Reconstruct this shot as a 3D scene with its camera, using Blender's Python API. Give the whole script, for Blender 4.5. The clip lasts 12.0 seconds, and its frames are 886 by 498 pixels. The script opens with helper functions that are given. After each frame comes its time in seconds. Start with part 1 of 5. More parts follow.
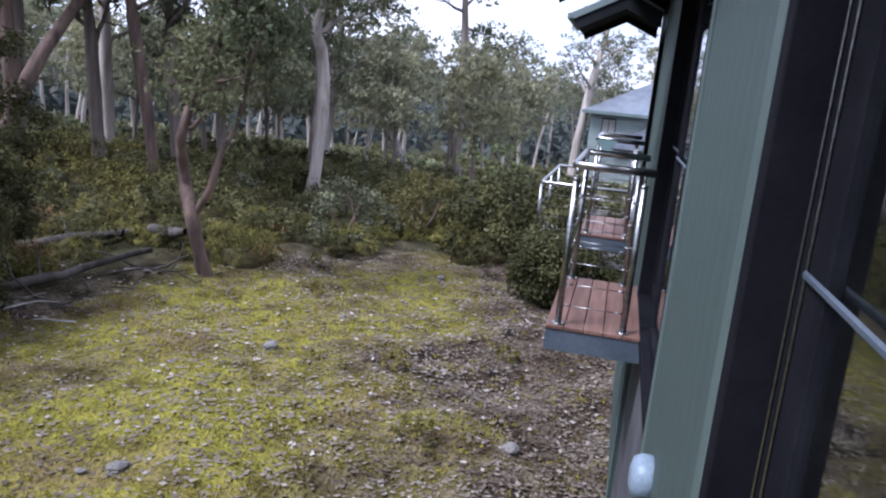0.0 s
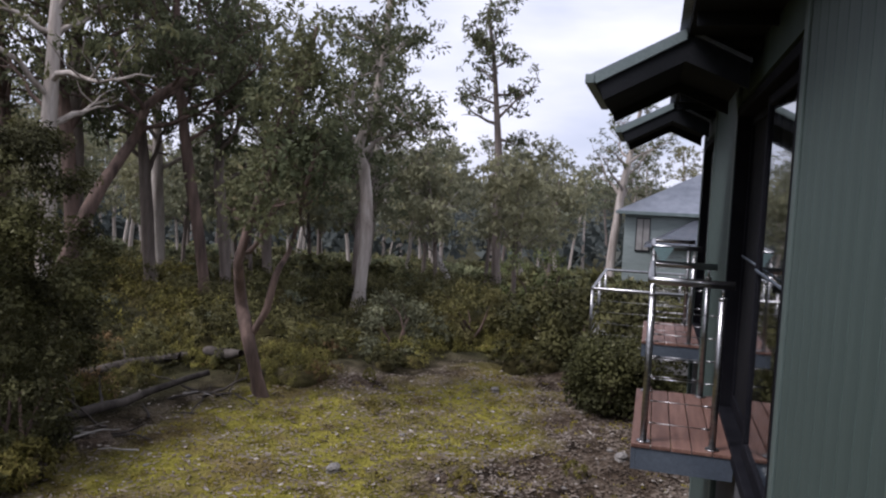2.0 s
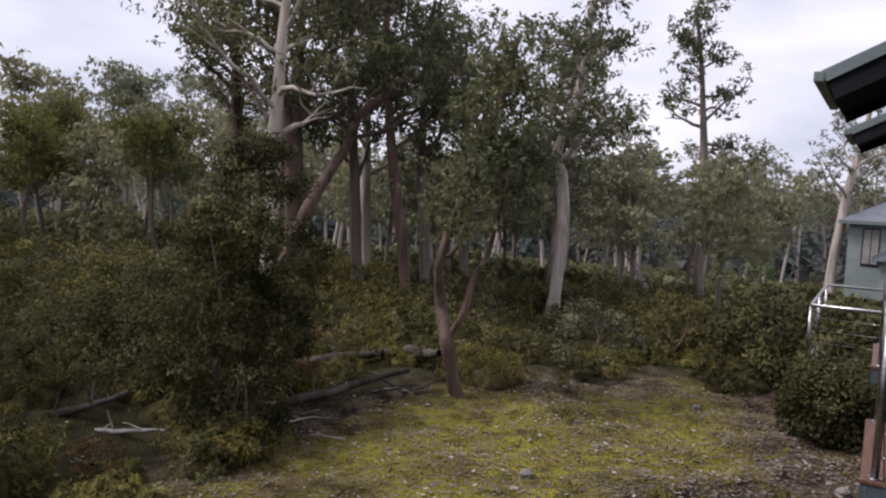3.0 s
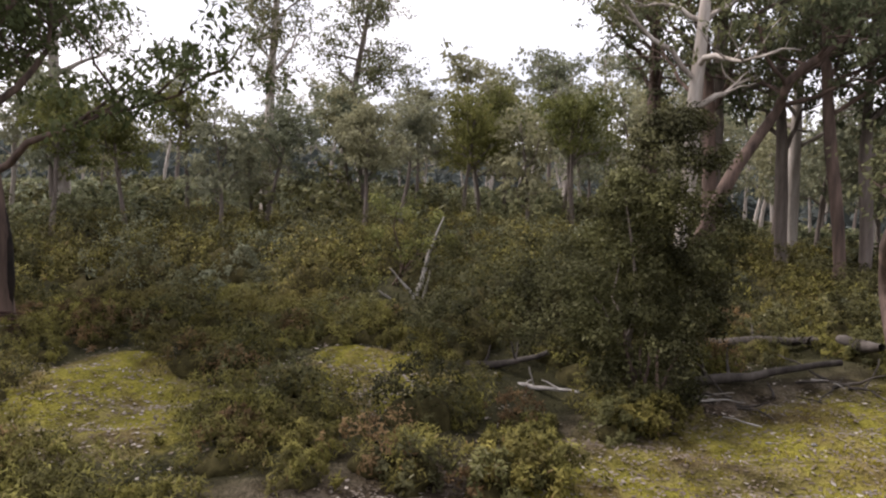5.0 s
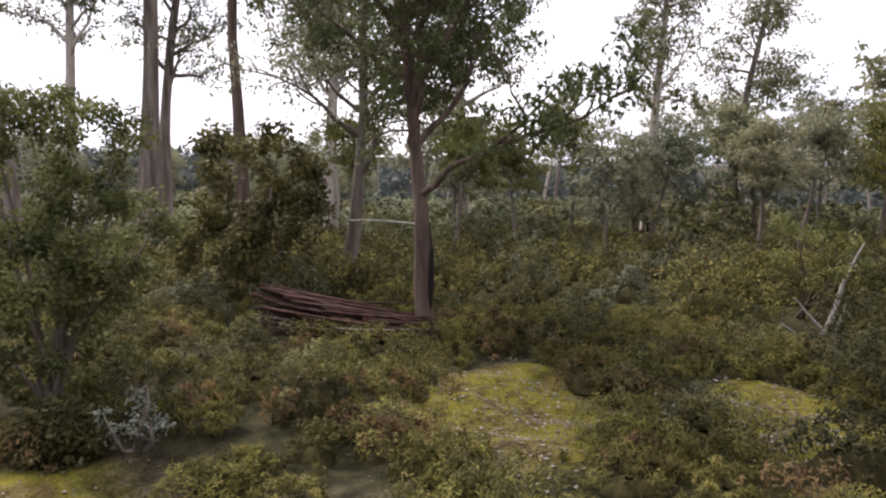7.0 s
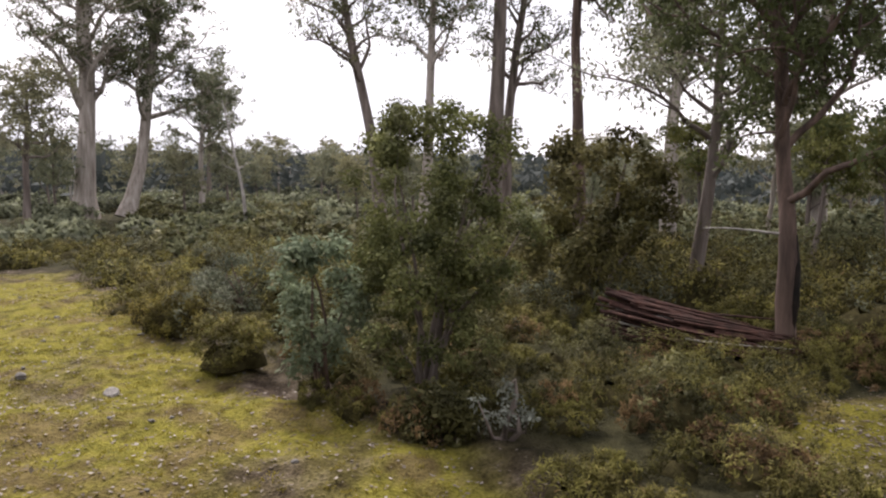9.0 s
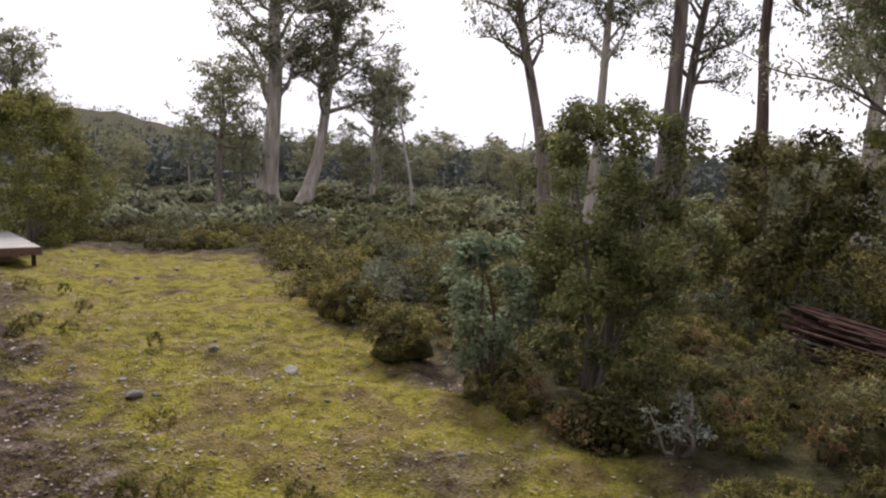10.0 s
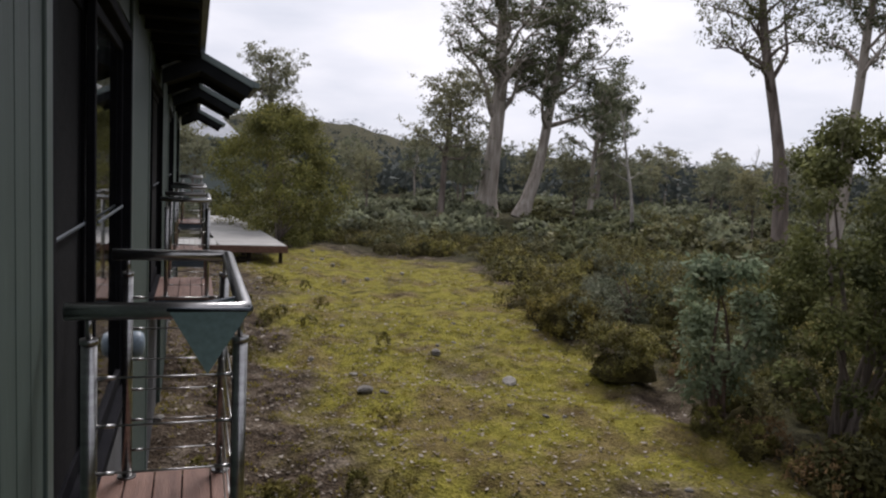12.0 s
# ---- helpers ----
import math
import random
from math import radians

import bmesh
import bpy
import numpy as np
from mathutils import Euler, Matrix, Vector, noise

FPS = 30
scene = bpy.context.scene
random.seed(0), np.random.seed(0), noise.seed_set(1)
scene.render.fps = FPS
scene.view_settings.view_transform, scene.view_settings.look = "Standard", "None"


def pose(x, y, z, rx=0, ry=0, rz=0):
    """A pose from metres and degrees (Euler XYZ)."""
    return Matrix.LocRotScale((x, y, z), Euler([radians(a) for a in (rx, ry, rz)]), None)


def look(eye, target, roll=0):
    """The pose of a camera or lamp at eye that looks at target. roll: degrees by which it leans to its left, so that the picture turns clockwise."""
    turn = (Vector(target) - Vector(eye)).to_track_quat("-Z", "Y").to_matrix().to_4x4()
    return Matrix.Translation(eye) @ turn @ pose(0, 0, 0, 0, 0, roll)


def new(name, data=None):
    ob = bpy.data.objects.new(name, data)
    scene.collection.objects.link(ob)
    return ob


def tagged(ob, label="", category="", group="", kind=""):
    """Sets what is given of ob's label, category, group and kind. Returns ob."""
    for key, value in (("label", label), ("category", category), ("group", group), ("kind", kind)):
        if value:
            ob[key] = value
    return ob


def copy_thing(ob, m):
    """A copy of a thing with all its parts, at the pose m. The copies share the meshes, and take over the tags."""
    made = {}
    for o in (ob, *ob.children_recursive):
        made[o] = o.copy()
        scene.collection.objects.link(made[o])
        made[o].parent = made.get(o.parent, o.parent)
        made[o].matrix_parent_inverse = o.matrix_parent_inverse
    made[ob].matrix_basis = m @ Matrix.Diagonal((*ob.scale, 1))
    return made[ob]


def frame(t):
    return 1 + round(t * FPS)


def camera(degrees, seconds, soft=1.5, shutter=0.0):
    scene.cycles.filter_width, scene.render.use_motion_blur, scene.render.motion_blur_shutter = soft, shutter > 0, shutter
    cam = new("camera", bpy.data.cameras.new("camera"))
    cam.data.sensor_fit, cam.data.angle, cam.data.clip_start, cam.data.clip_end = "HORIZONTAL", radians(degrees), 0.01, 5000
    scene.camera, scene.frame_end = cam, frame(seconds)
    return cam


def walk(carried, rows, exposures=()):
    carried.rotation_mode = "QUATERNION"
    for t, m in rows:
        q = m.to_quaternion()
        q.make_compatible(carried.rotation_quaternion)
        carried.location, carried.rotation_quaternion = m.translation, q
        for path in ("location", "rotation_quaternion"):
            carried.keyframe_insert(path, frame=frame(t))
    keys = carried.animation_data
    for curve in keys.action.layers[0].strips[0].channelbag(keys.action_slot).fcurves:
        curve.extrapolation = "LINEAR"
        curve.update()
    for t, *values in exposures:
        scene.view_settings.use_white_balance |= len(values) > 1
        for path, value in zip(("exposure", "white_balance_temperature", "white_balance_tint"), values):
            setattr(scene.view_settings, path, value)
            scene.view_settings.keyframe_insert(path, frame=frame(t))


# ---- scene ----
cam = camera(61.0, 12.0, 2.2)
PATH = [
    (0, (-0.284, 0.63, 1.366), (-0.705, 2.539, 0.941), 5.5),
    (0.5, (-0.329, 0.606, 1.422), (-0.649, 2.572, 1.241), 3.4),
    (1, (-0.382, 0.544, 1.456), (-0.575, 2.531, 1.342), 2.1),
    (1.5, (-0.469, 0.515, 1.458), (-0.743, 2.491, 1.328), 2.3),
    (2, (-0.529, 0.527, 1.457), (-1.066, 2.447, 1.301), 2.6),
    (2.5, (-0.549, 0.525, 1.46), (-1.314, 2.365, 1.293), 2.8),
    (3, (-0.576, 0.514, 1.46), (-1.583, 2.234, 1.295), 2.8),
    (3.2, (-0.587, 0.517, 1.456), (-1.687, 2.179, 1.284), 2.7),
    (5, (-0.6, 0.5, 1.376), (-2.336, 1.458, 1.118), 1.2),
    (5.5, (-0.695, 0.506, 1.355), (-2.534, 1.251, 1.105), 1.2),
    (6, (-0.824, 0.433, 1.337), (-2.744, 0.944, 1.103), 0.8),
    (6.5, (-0.914, 0.294, 1.338), (-2.885, 0.549, 1.122), 0.5),
    (7, (-0.924, 0.146, 1.351), (-2.912, 0.188, 1.137), 0.1),
    (7.5, (-0.892, 0.021, 1.364), (-2.873, -0.15, 1.148), -0.4),
    (9.5, (-0.776, -0.425, 1.414), (-2.516, -1.388, 1.201), 0.7),
    (10, (-0.749, -0.509, 1.417), (-2.376, -1.65, 1.196), 1.6),
    (10.5, (-0.716, -0.58, 1.414), (-2.214, -1.888, 1.201), 2.0),
    (11, (-0.707, -0.645, 1.405), (-2.075, -2.09, 1.196), 2.4),
    (11.5, (-0.697, -0.688, 1.405), (-1.978, -2.21, 1.197), 2.3),
    (12, (-0.688, -0.716, 1.399), (-1.935, -2.266, 1.192), 3.0),
]
EXPOSURES = [(0, 1.2, 5300, 21), (0.5, 1.62, 5250, 19), (0.9, 1.3, 5300, 21), (1.6, 0.50, 5700, 21), (3.0, 0.40, 6200, 22), (5.0, 1.02, 6500, 20), (7.5, 1.16, 6500, 20), (9.5, 0.82, 6600, 20), (10.5, 0.55, 6500, 18), (12, 0.24, 6300, 17)]
walk(cam, [(t, look(eye, target, roll)) for t, eye, target, roll in PATH], EXPOSURES)

# ---------------------------------------------------------------- light
world = bpy.data.worlds.new("overcast_sky")
scene.world = world
world.use_nodes = True
wn, wl = world.node_tree.nodes, world.node_tree.links
wn.clear()
w_out = wn.new("ShaderNodeOutputWorld")
w_bg = wn.new("ShaderNodeBackground")
w_sky = wn.new("ShaderNodeTexSky")
w_sky.sky_type, w_sky.sun_disc = "NISHITA", False
w_sky.sun_elevation, w_sky.sun_rotation = radians(42), radians(235)
w_sky.dust_density, w_sky.air_density = 3.0, 1.0
w_grey = wn.new("ShaderNodeHueSaturation")
w_grey.inputs["Saturation"].default_value = 0.22
w_co = wn.new("ShaderNodeTexCoord")
w_map = wn.new("ShaderNodeMapping")
w_map.inputs["Scale"].default_value = (1.0, 1.0, 3.2)
w_noise = wn.new("ShaderNodeTexNoise")
w_noise.inputs["Scale"].default_value, w_noise.inputs["Detail"].default_value = 2.6, 6.0
w_ramp = wn.new("ShaderNodeValToRGB")
w_ramp.color_ramp.elements[0].position, w_ramp.color_ramp.elements[0].color = 0.36, (6.3, 6.8, 7.5, 1)
w_ramp.color_ramp.elements[1].position, w_ramp.color_ramp.elements[1].color = 0.62, (9.6, 9.7, 9.9, 1)
w_mix = wn.new("ShaderNodeMix")
w_mix.data_type = "RGBA"
w_mix.inputs["Factor"].default_value = 0.86
wl.new(w_co.outputs["Generated"], w_map.inputs["Vector"])
wl.new(w_map.outputs["Vector"], w_noise.inputs["Vector"])
wl.new(w_noise.outputs["Fac"], w_ramp.inputs["Fac"])
wl.new(w_sky.outputs["Color"], w_grey.inputs["Color"])
wl.new(w_grey.outputs["Color"], w_mix.inputs["A"])
wl.new(w_ramp.outputs["Color"], w_mix.inputs["B"])
wl.new(w_mix.outputs["Result"], w_bg.inputs["Color"])
w_bg.inputs["Strength"].default_value = 0.088
wl.new(w_bg.outputs["Background"], w_out.inputs["Surface"])

sun = new("sun", bpy.data.lights.new("sun", "SUN"))
sun.data.energy, sun.data.angle, sun.data.color = 2.6, radians(20), (1.0, 0.97, 0.92)
sun.matrix_world = look((-24, -20, 40), (0, 0, 0))


# ---------------------------------------------------------------- materials
def shader(name, rough=0.7, metal=0.0):
    m = bpy.data.materials.new(name)
    m.use_nodes = True
    nt = m.node_tree
    b = nt.nodes["Principled BSDF"]
    b.inputs["Roughness"].default_value, b.inputs["Metallic"].default_value = rough, metal
    return m, nt, b


def ramp(nt, src, stops):
    r = nt.nodes.new("ShaderNodeValToRGB")
    els = r.color_ramp.elements
    while len(els) < len(stops):
        els.new(0.5)
    for e, (p, c) in zip(els, stops):
        e.position, e.color = p, (*c, 1)
    nt.links.new(src, r.inputs["Fac"])
    return r.outputs["Color"]


def noise_node(nt, scale, detail=5.0, stretch=(1, 1, 1), coord="Object"):
    co = nt.nodes.new("ShaderNodeTexCoord")
    mp = nt.nodes.new("ShaderNodeMapping")
    mp.inputs["Scale"].default_value = stretch
    n = nt.nodes.new("ShaderNodeTexNoise")
    n.inputs["Scale"].default_value, n.inputs["Detail"].default_value = scale, detail
    nt.links.new(co.outputs[coord], mp.inputs["Vector"])
    nt.links.new(mp.outputs["Vector"], n.inputs["Vector"])
    return n.outputs["Fac"]


def mix(nt, kind, fac, a, b):
    m = nt.nodes.new("ShaderNodeMix")
    m.data_type, m.blend_type = "RGBA", kind
    for sock, v in (("Factor", fac), ("A", a), ("B", b)):
        if isinstance(v, (int, float)):
            m.inputs[sock].default_value = v
        elif isinstance(v, tuple):
            m.inputs[sock].default_value = (*v, 1)
        else:
            nt.links.new(v, m.inputs[sock])
    return m.outputs["Result"]


def bump(nt, b, height, strength=0.4, distance=0.02):
    n = nt.nodes.new("ShaderNodeBump")
    n.inputs["Strength"].default_value, n.inputs["Distance"].default_value = strength, distance
    nt.links.new(height, n.inputs["Height"])
    nt.links.new(n.outputs["Normal"], b.inputs["Normal"])


def surface(name, c1, c2, scale=6.0, rough=0.7, metal=0.0, stretch=(1, 1, 1), relief=0.2, fine=60.0, vary=0.0, gloss=0.3):
    """Two tones in large stains, a finer grain over them, and relief."""
    m, nt, b = shader(name, rough, metal)
    big = noise_node(nt, scale, 6, stretch)
    small = noise_node(nt, fine, 4, stretch)
    col = ramp(nt, big, [(0.3, c1), (0.7, c2)])
    col = mix(nt, "OVERLAY", 0.35, col, ramp(nt, small, [(0.3, (0.3, 0.3, 0.3)), (0.7, (0.7, 0.7, 0.7))]))
    if vary:
        info = nt.nodes.new("ShaderNodeObjectInfo")
        col = mix(nt, "MULTIPLY", vary, col, ramp(nt, info.outputs["Random"], [(0, (0.35, 0.33, 0.33)), (1, (1, 1, 1))]))
    nt.links.new(col, b.inputs["Base Color"])
    b.inputs["Specular IOR Level"].default_value = gloss
    bump(nt, b, small, relief, 0.01)
    return m


def leaf_material(name, dark, light, third, tip=0.35, tuft=2.2):
    """Leaves that let some light through; each leaf has its own tone, each spray another."""
    m, nt, b = shader(name, 0.65)
    b.inputs["Specular IOR Level"].default_value = 0.07
    geo = nt.nodes.new("ShaderNodeNewGeometry")
    info = nt.nodes.new("ShaderNodeObjectInfo")
    mid = tuple((p + q) / 2 for p, q in zip(dark, light))
    col = ramp(nt, geo.outputs["Random Per Island"], [(0.0, mid), (0.6, light), (0.94, light), (1.0, third)])
    col = mix(nt, "MIX", ramp(nt, noise_node(nt, tuft, 3), [(0.36, (0.8, 0.8, 0.8)), (0.58, (0, 0, 0))]), col, dark)
    col = mix(nt, "MIX", ramp(nt, noise_node(nt, 0.7, 2), [(0.45, (0, 0, 0)), (0.75, (0.25, 0.25, 0.25))]), col, third)
    col = mix(nt, "MULTIPLY", 0.5, col, ramp(nt, info.outputs["Random"], [(0, (0.6, 0.68, 0.62)), (0.5, (1, 1, 1)), (1, (1.3, 1.15, 0.85))]))
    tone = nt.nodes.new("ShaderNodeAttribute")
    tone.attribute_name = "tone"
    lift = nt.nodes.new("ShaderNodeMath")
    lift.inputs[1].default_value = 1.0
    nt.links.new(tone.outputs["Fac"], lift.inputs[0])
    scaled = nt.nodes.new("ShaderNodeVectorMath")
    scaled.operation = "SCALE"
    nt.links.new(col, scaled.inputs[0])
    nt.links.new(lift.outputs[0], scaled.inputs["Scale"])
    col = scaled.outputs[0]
    nt.links.new(col, b.inputs["Base Color"])
    tr = nt.nodes.new("ShaderNodeBsdfTranslucent")
    nt.links.new(col, tr.inputs["Color"])
    ms = nt.nodes.new("ShaderNodeMixShader")
    ms.inputs["Fac"].default_value = tip
    nt.links.new(b.outputs["BSDF"], ms.inputs[1])
    nt.links.new(tr.outputs["BSDF"], ms.inputs[2])
    nt.links.new(ms.outputs["Shader"], nt.nodes["Material Output"].inputs["Surface"])
    return m


LEAF_GUM = leaf_material("gum_leaves", (0.052, 0.062, 0.035), (0.160, 0.172, 0.094), (0.21, 0.18, 0.10), 0.38)
# far leaves lightened, so that distance haze is carried in their colour
LEAF_FAR_HAZED = leaf_material("haze_paled_gum_leaves", (0.105, 0.112, 0.078), (0.270, 0.272, 0.175), (0.24, 0.23, 0.13), 0.4, 1.2)
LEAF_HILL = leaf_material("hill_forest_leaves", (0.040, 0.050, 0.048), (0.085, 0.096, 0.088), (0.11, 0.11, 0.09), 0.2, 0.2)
LEAF_DARK = leaf_material("dark_leaves", (0.034, 0.035, 0.014), (0.120, 0.113, 0.044), (0.25, 0.23, 0.14), 0.25)
LEAF_DEEP = leaf_material("deep_green_leaves", (0.020, 0.021, 0.009), (0.080, 0.077, 0.030), (0.18, 0.17, 0.10), 0.22)
FLAKE = surface("bark_flake", (0.15, 0.12, 0.095), (0.40, 0.36, 0.31), 4.0, 0.9, relief=0.4, fine=30)
LEAF_BLUE = leaf_material("bluish_leaves", (0.062, 0.070, 0.046), (0.165, 0.176, 0.118), (0.17, 0.17, 0.115), 0.3)
LEAF_DROOP = leaf_material("drooping_blue_green_leaves", (0.095, 0.125, 0.075), (0.235, 0.285, 0.180), (0.30, 0.25, 0.15), 0.35)
LEAF_SILVER = leaf_material("silvery_leaves", (0.09, 0.10, 0.085), (0.21, 0.23, 0.20), (0.22, 0.22, 0.19), 0.2)
LEAF_LIME = leaf_material("young_green_leaves", (0.070, 0.078, 0.024), (0.190, 0.192, 0.062), (0.23, 0.20, 0.08), 0.35)
LEAF_HEATH = leaf_material("heath_leaves", (0.046, 0.042, 0.016), (0.200, 0.176, 0.046), (0.20, 0.130, 0.060), 0.15, 3.4)
LEAF_GREEN = leaf_material("fresh_green_leaves", (0.036, 0.046, 0.018), (0.150, 0.168, 0.068), (0.22, 0.22, 0.13), 0.28)
LEAF_RUST = leaf_material("rusty_heath_leaves", (0.09, 0.055, 0.030), (0.21, 0.135, 0.065), (0.26, 0.19, 0.09), 0.35)
BARK_PALE = surface("pale_gum_bark", (0.20, 0.165, 0.135), (0.47, 0.42, 0.37), 1.6, 0.85, stretch=(3, 3, 0.35), relief=0.5, fine=14)
BARK_GREY = surface("grey_gum_bark", (0.08, 0.062, 0.05), (0.23, 0.19, 0.165), 1.8, 0.9, stretch=(3, 3, 0.35), relief=0.6, fine=16)
BARK_RED = surface("reddish_gum_bark", (0.045, 0.031, 0.025), (0.165, 0.112, 0.088), 2.2, 0.9, stretch=(3, 3, 0.4), relief=0.6, fine=16)
LOG_DARK = surface("dark_rotting_log", (0.022, 0.018, 0.015), (0.10, 0.085, 0.072), 3.0, 0.95, stretch=(2, 2, 0.5), relief=0.6, fine=18)
BARK_DEAD = surface("bleached_dead_wood", (0.20, 0.18, 0.16), (0.42, 0.395, 0.36), 3.0, 0.85, stretch=(2, 2, 0.5), relief=0.5, fine=20)
BRUSH = surface("cut_red_brown_branch", (0.030, 0.014, 0.010), (0.115, 0.056, 0.042), 5.0, 0.9, relief=0.5, fine=20, vary=0.6)
# dark colour of the added shrub cores, which stands for shade between the sprigs
SHADE_CORE = surface("shade_dark_core", (0.026, 0.023, 0.010), (0.075, 0.064, 0.027), 9.0, 0.95, relief=0.9, fine=45, gloss=0.05)
MOSS_BLADE = leaf_material("moss_blades", (0.122, 0.108, 0.022), (0.300, 0.264, 0.046), (0.24, 0.17, 0.06), 0.35, 3.0)
CHAR = surface("charred_wood", (0.008, 0.007, 0.006), (0.03, 0.02, 0.015), 4.0, 0.95, relief=0.6)
STONE = surface("lichened_stone", (0.13, 0.12, 0.105), (0.34, 0.32, 0.29), 7.0, 0.9, relief=0.6, fine=40, vary=0.4)
LITTER = leaf_material("leaf_litter", (0.075, 0.055, 0.040), (0.215, 0.172, 0.135), (0.46, 0.42, 0.37), 0.1)
WALL_GREEN = surface("sage_green_board", (0.036, 0.054, 0.047), (0.054, 0.076, 0.067), 1.3, 0.62, stretch=(6, 6, 0.25), relief=0.12, fine=30)
TRIM_GREEN = surface("sage_green_trim", (0.060, 0.082, 0.073), (0.082, 0.108, 0.097), 2.0, 0.55, stretch=(6, 6, 0.3), relief=0.1, fine=30)
FRAME_BLACK = surface("black_window_frame", (0.007, 0.007, 0.009), (0.012, 0.012, 0.014), 5, 0.75, relief=0.05, gloss=0.03)
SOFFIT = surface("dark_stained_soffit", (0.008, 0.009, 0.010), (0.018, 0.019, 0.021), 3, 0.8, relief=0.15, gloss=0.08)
FASCIA = surface("grey_green_fascia", (0.115, 0.145, 0.140), (0.16, 0.195, 0.188), 3, 0.5, relief=0.1)
ROOF = surface("corrugated_grey_roof", (0.14, 0.155, 0.18), (0.21, 0.225, 0.25), 2, 0.4, 0.3, relief=0.05)
STEEL = surface("brushed_stainless_steel", (0.25, 0.245, 0.24), (0.40, 0.395, 0.39), 9, 0.28, 1.0, stretch=(1, 1, 6), relief=0.03, fine=90)
DECK_WOOD = surface("weathered_deck_board", (0.110, 0.054, 0.038), (0.215, 0.120, 0.088), 3.0, 0.55, stretch=(8, 0.6, 8), relief=0.35, fine=26, vary=0.45)
DECK_GREY = surface("grey_boardwalk", (0.22, 0.215, 0.20), (0.36, 0.35, 0.33), 3.0, 0.75, stretch=(0.7, 4, 4), relief=0.3, fine=26, vary=0.3)
BEAM = surface("slate_blue_steel_beam", (0.050, 0.062, 0.078), (0.075, 0.090, 0.108), 3, 0.5, relief=0.08)
CONCRETE = surface("dark_grey_base_wall", (0.045, 0.045, 0.047), (0.085, 0.085, 0.088), 2, 0.85, relief=0.3)
POT_TEAL = surface("teal_painted_metal", (0.15, 0.225, 0.225), (0.175, 0.255, 0.255), 2, 0.45, relief=0.05)
CURTAIN = surface("pale_curtain", (0.30, 0.29, 0.27), (0.42, 0.41, 0.39), 2, 0.9, stretch=(1, 6, 0.3), relief=0.1)
HOUSE_GREEN = surface("pale_sage_weatherboard", (0.17, 0.20, 0.19), (0.23, 0.265, 0.25), 1.3, 0.6, stretch=(1, 1, 6), relief=0.1, fine=30)
ROOM = surface("dim_room_wall", (0.20, 0.19, 0.175), (0.28, 0.27, 0.25), 2, 0.9)
VENT_GREY = surface("blue_grey_plastic", (0.16, 0.20, 0.24), (0.20, 0.245, 0.285), 4, 0.4)

SCREEN = surface("black_insect_screen", (0.006, 0.006, 0.007), (0.011, 0.011, 0.012), 30, 0.9, relief=0.1, gloss=0.1)

GLASS, _nt, _b = shader("window_glass", 0.02)
_b.inputs["Base Color"].default_value = (0.75, 0.8, 0.8, 1)
_b.inputs["Transmission Weight"].default_value = 1.0
_b.inputs["IOR"].default_value = 1.5

# ground: moss, litter and dark soil
GROUND, _nt, _b = shader("mossy_ground", 0.95)
_b.inputs["Specular IOR Level"].default_value = 0.08
_at = _nt.nodes.new("ShaderNodeAttribute")
_at.attribute_name = "moss"
_n1, _n2, _n3 = noise_node(_nt, 0.55, 8), noise_node(_nt, 3.2, 8), noise_node(_nt, 26, 6)
_moss = ramp(_nt, _n2, [(0.28, (0.075, 0.058, 0.018)), (0.44, (0.165, 0.148, 0.026)), (0.58, (0.240, 0.213, 0.038)), (0.78, (0.200, 0.156, 0.058))])
_n4 = noise_node(_nt, 1.15, 7)
_moss = mix(_nt, "MIX", ramp(_nt, _n4, [(0.50, (0, 0, 0)), (0.64, (0.75, 0.75, 0.75))]), _moss, ramp(_nt, _n2, [(0.3, (0.085, 0.056, 0.026)), (0.7, (0.205, 0.150, 0.075))]))
_lit = ramp(_nt, _n2, [(0.3, (0.022, 0.016, 0.011)), (0.5, (0.075, 0.055, 0.038)), (0.72, (0.175, 0.142, 0.108))])
_lit = mix(_nt, "OVERLAY", 0.7, _lit, ramp(_nt, _n3, [(0.35, (0.2, 0.2, 0.2)), (0.65, (0.85, 0.85, 0.85))]))
_moss = mix(_nt, "OVERLAY", 0.5, _moss, ramp(_nt, _n3, [(0.35, (0.25, 0.25, 0.25)), (0.65, (0.75, 0.75, 0.75))]))
_ad = _nt.nodes.new("ShaderNodeMath")
_ad.operation = "MULTIPLY_ADD"
_ad.inputs[1].default_value, _ad.inputs[2].default_value = 2.0, -1.0
_nt.links.new(_n1, _ad.inputs[0])
_a2 = _nt.nodes.new("ShaderNodeMath")
_a2.operation = "ADD"
_nt.links.new(_ad.outputs[0], _a2.inputs[0])
_nt.links.new(_at.outputs["Fac"], _a2.inputs[1])
_fac = ramp(_nt, _a2.outputs[0], [(0.28, (0, 0, 0)), (0.70, (1, 1, 1))])
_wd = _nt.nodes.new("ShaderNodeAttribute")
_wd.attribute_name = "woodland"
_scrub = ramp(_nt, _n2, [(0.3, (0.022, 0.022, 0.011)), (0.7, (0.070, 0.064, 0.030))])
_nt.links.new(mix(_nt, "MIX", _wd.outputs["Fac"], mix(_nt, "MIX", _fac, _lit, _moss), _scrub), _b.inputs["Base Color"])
bump(_nt, _b, mix(_nt, "ADD", 0.5, _n3, _n2), 1.0, 0.09)


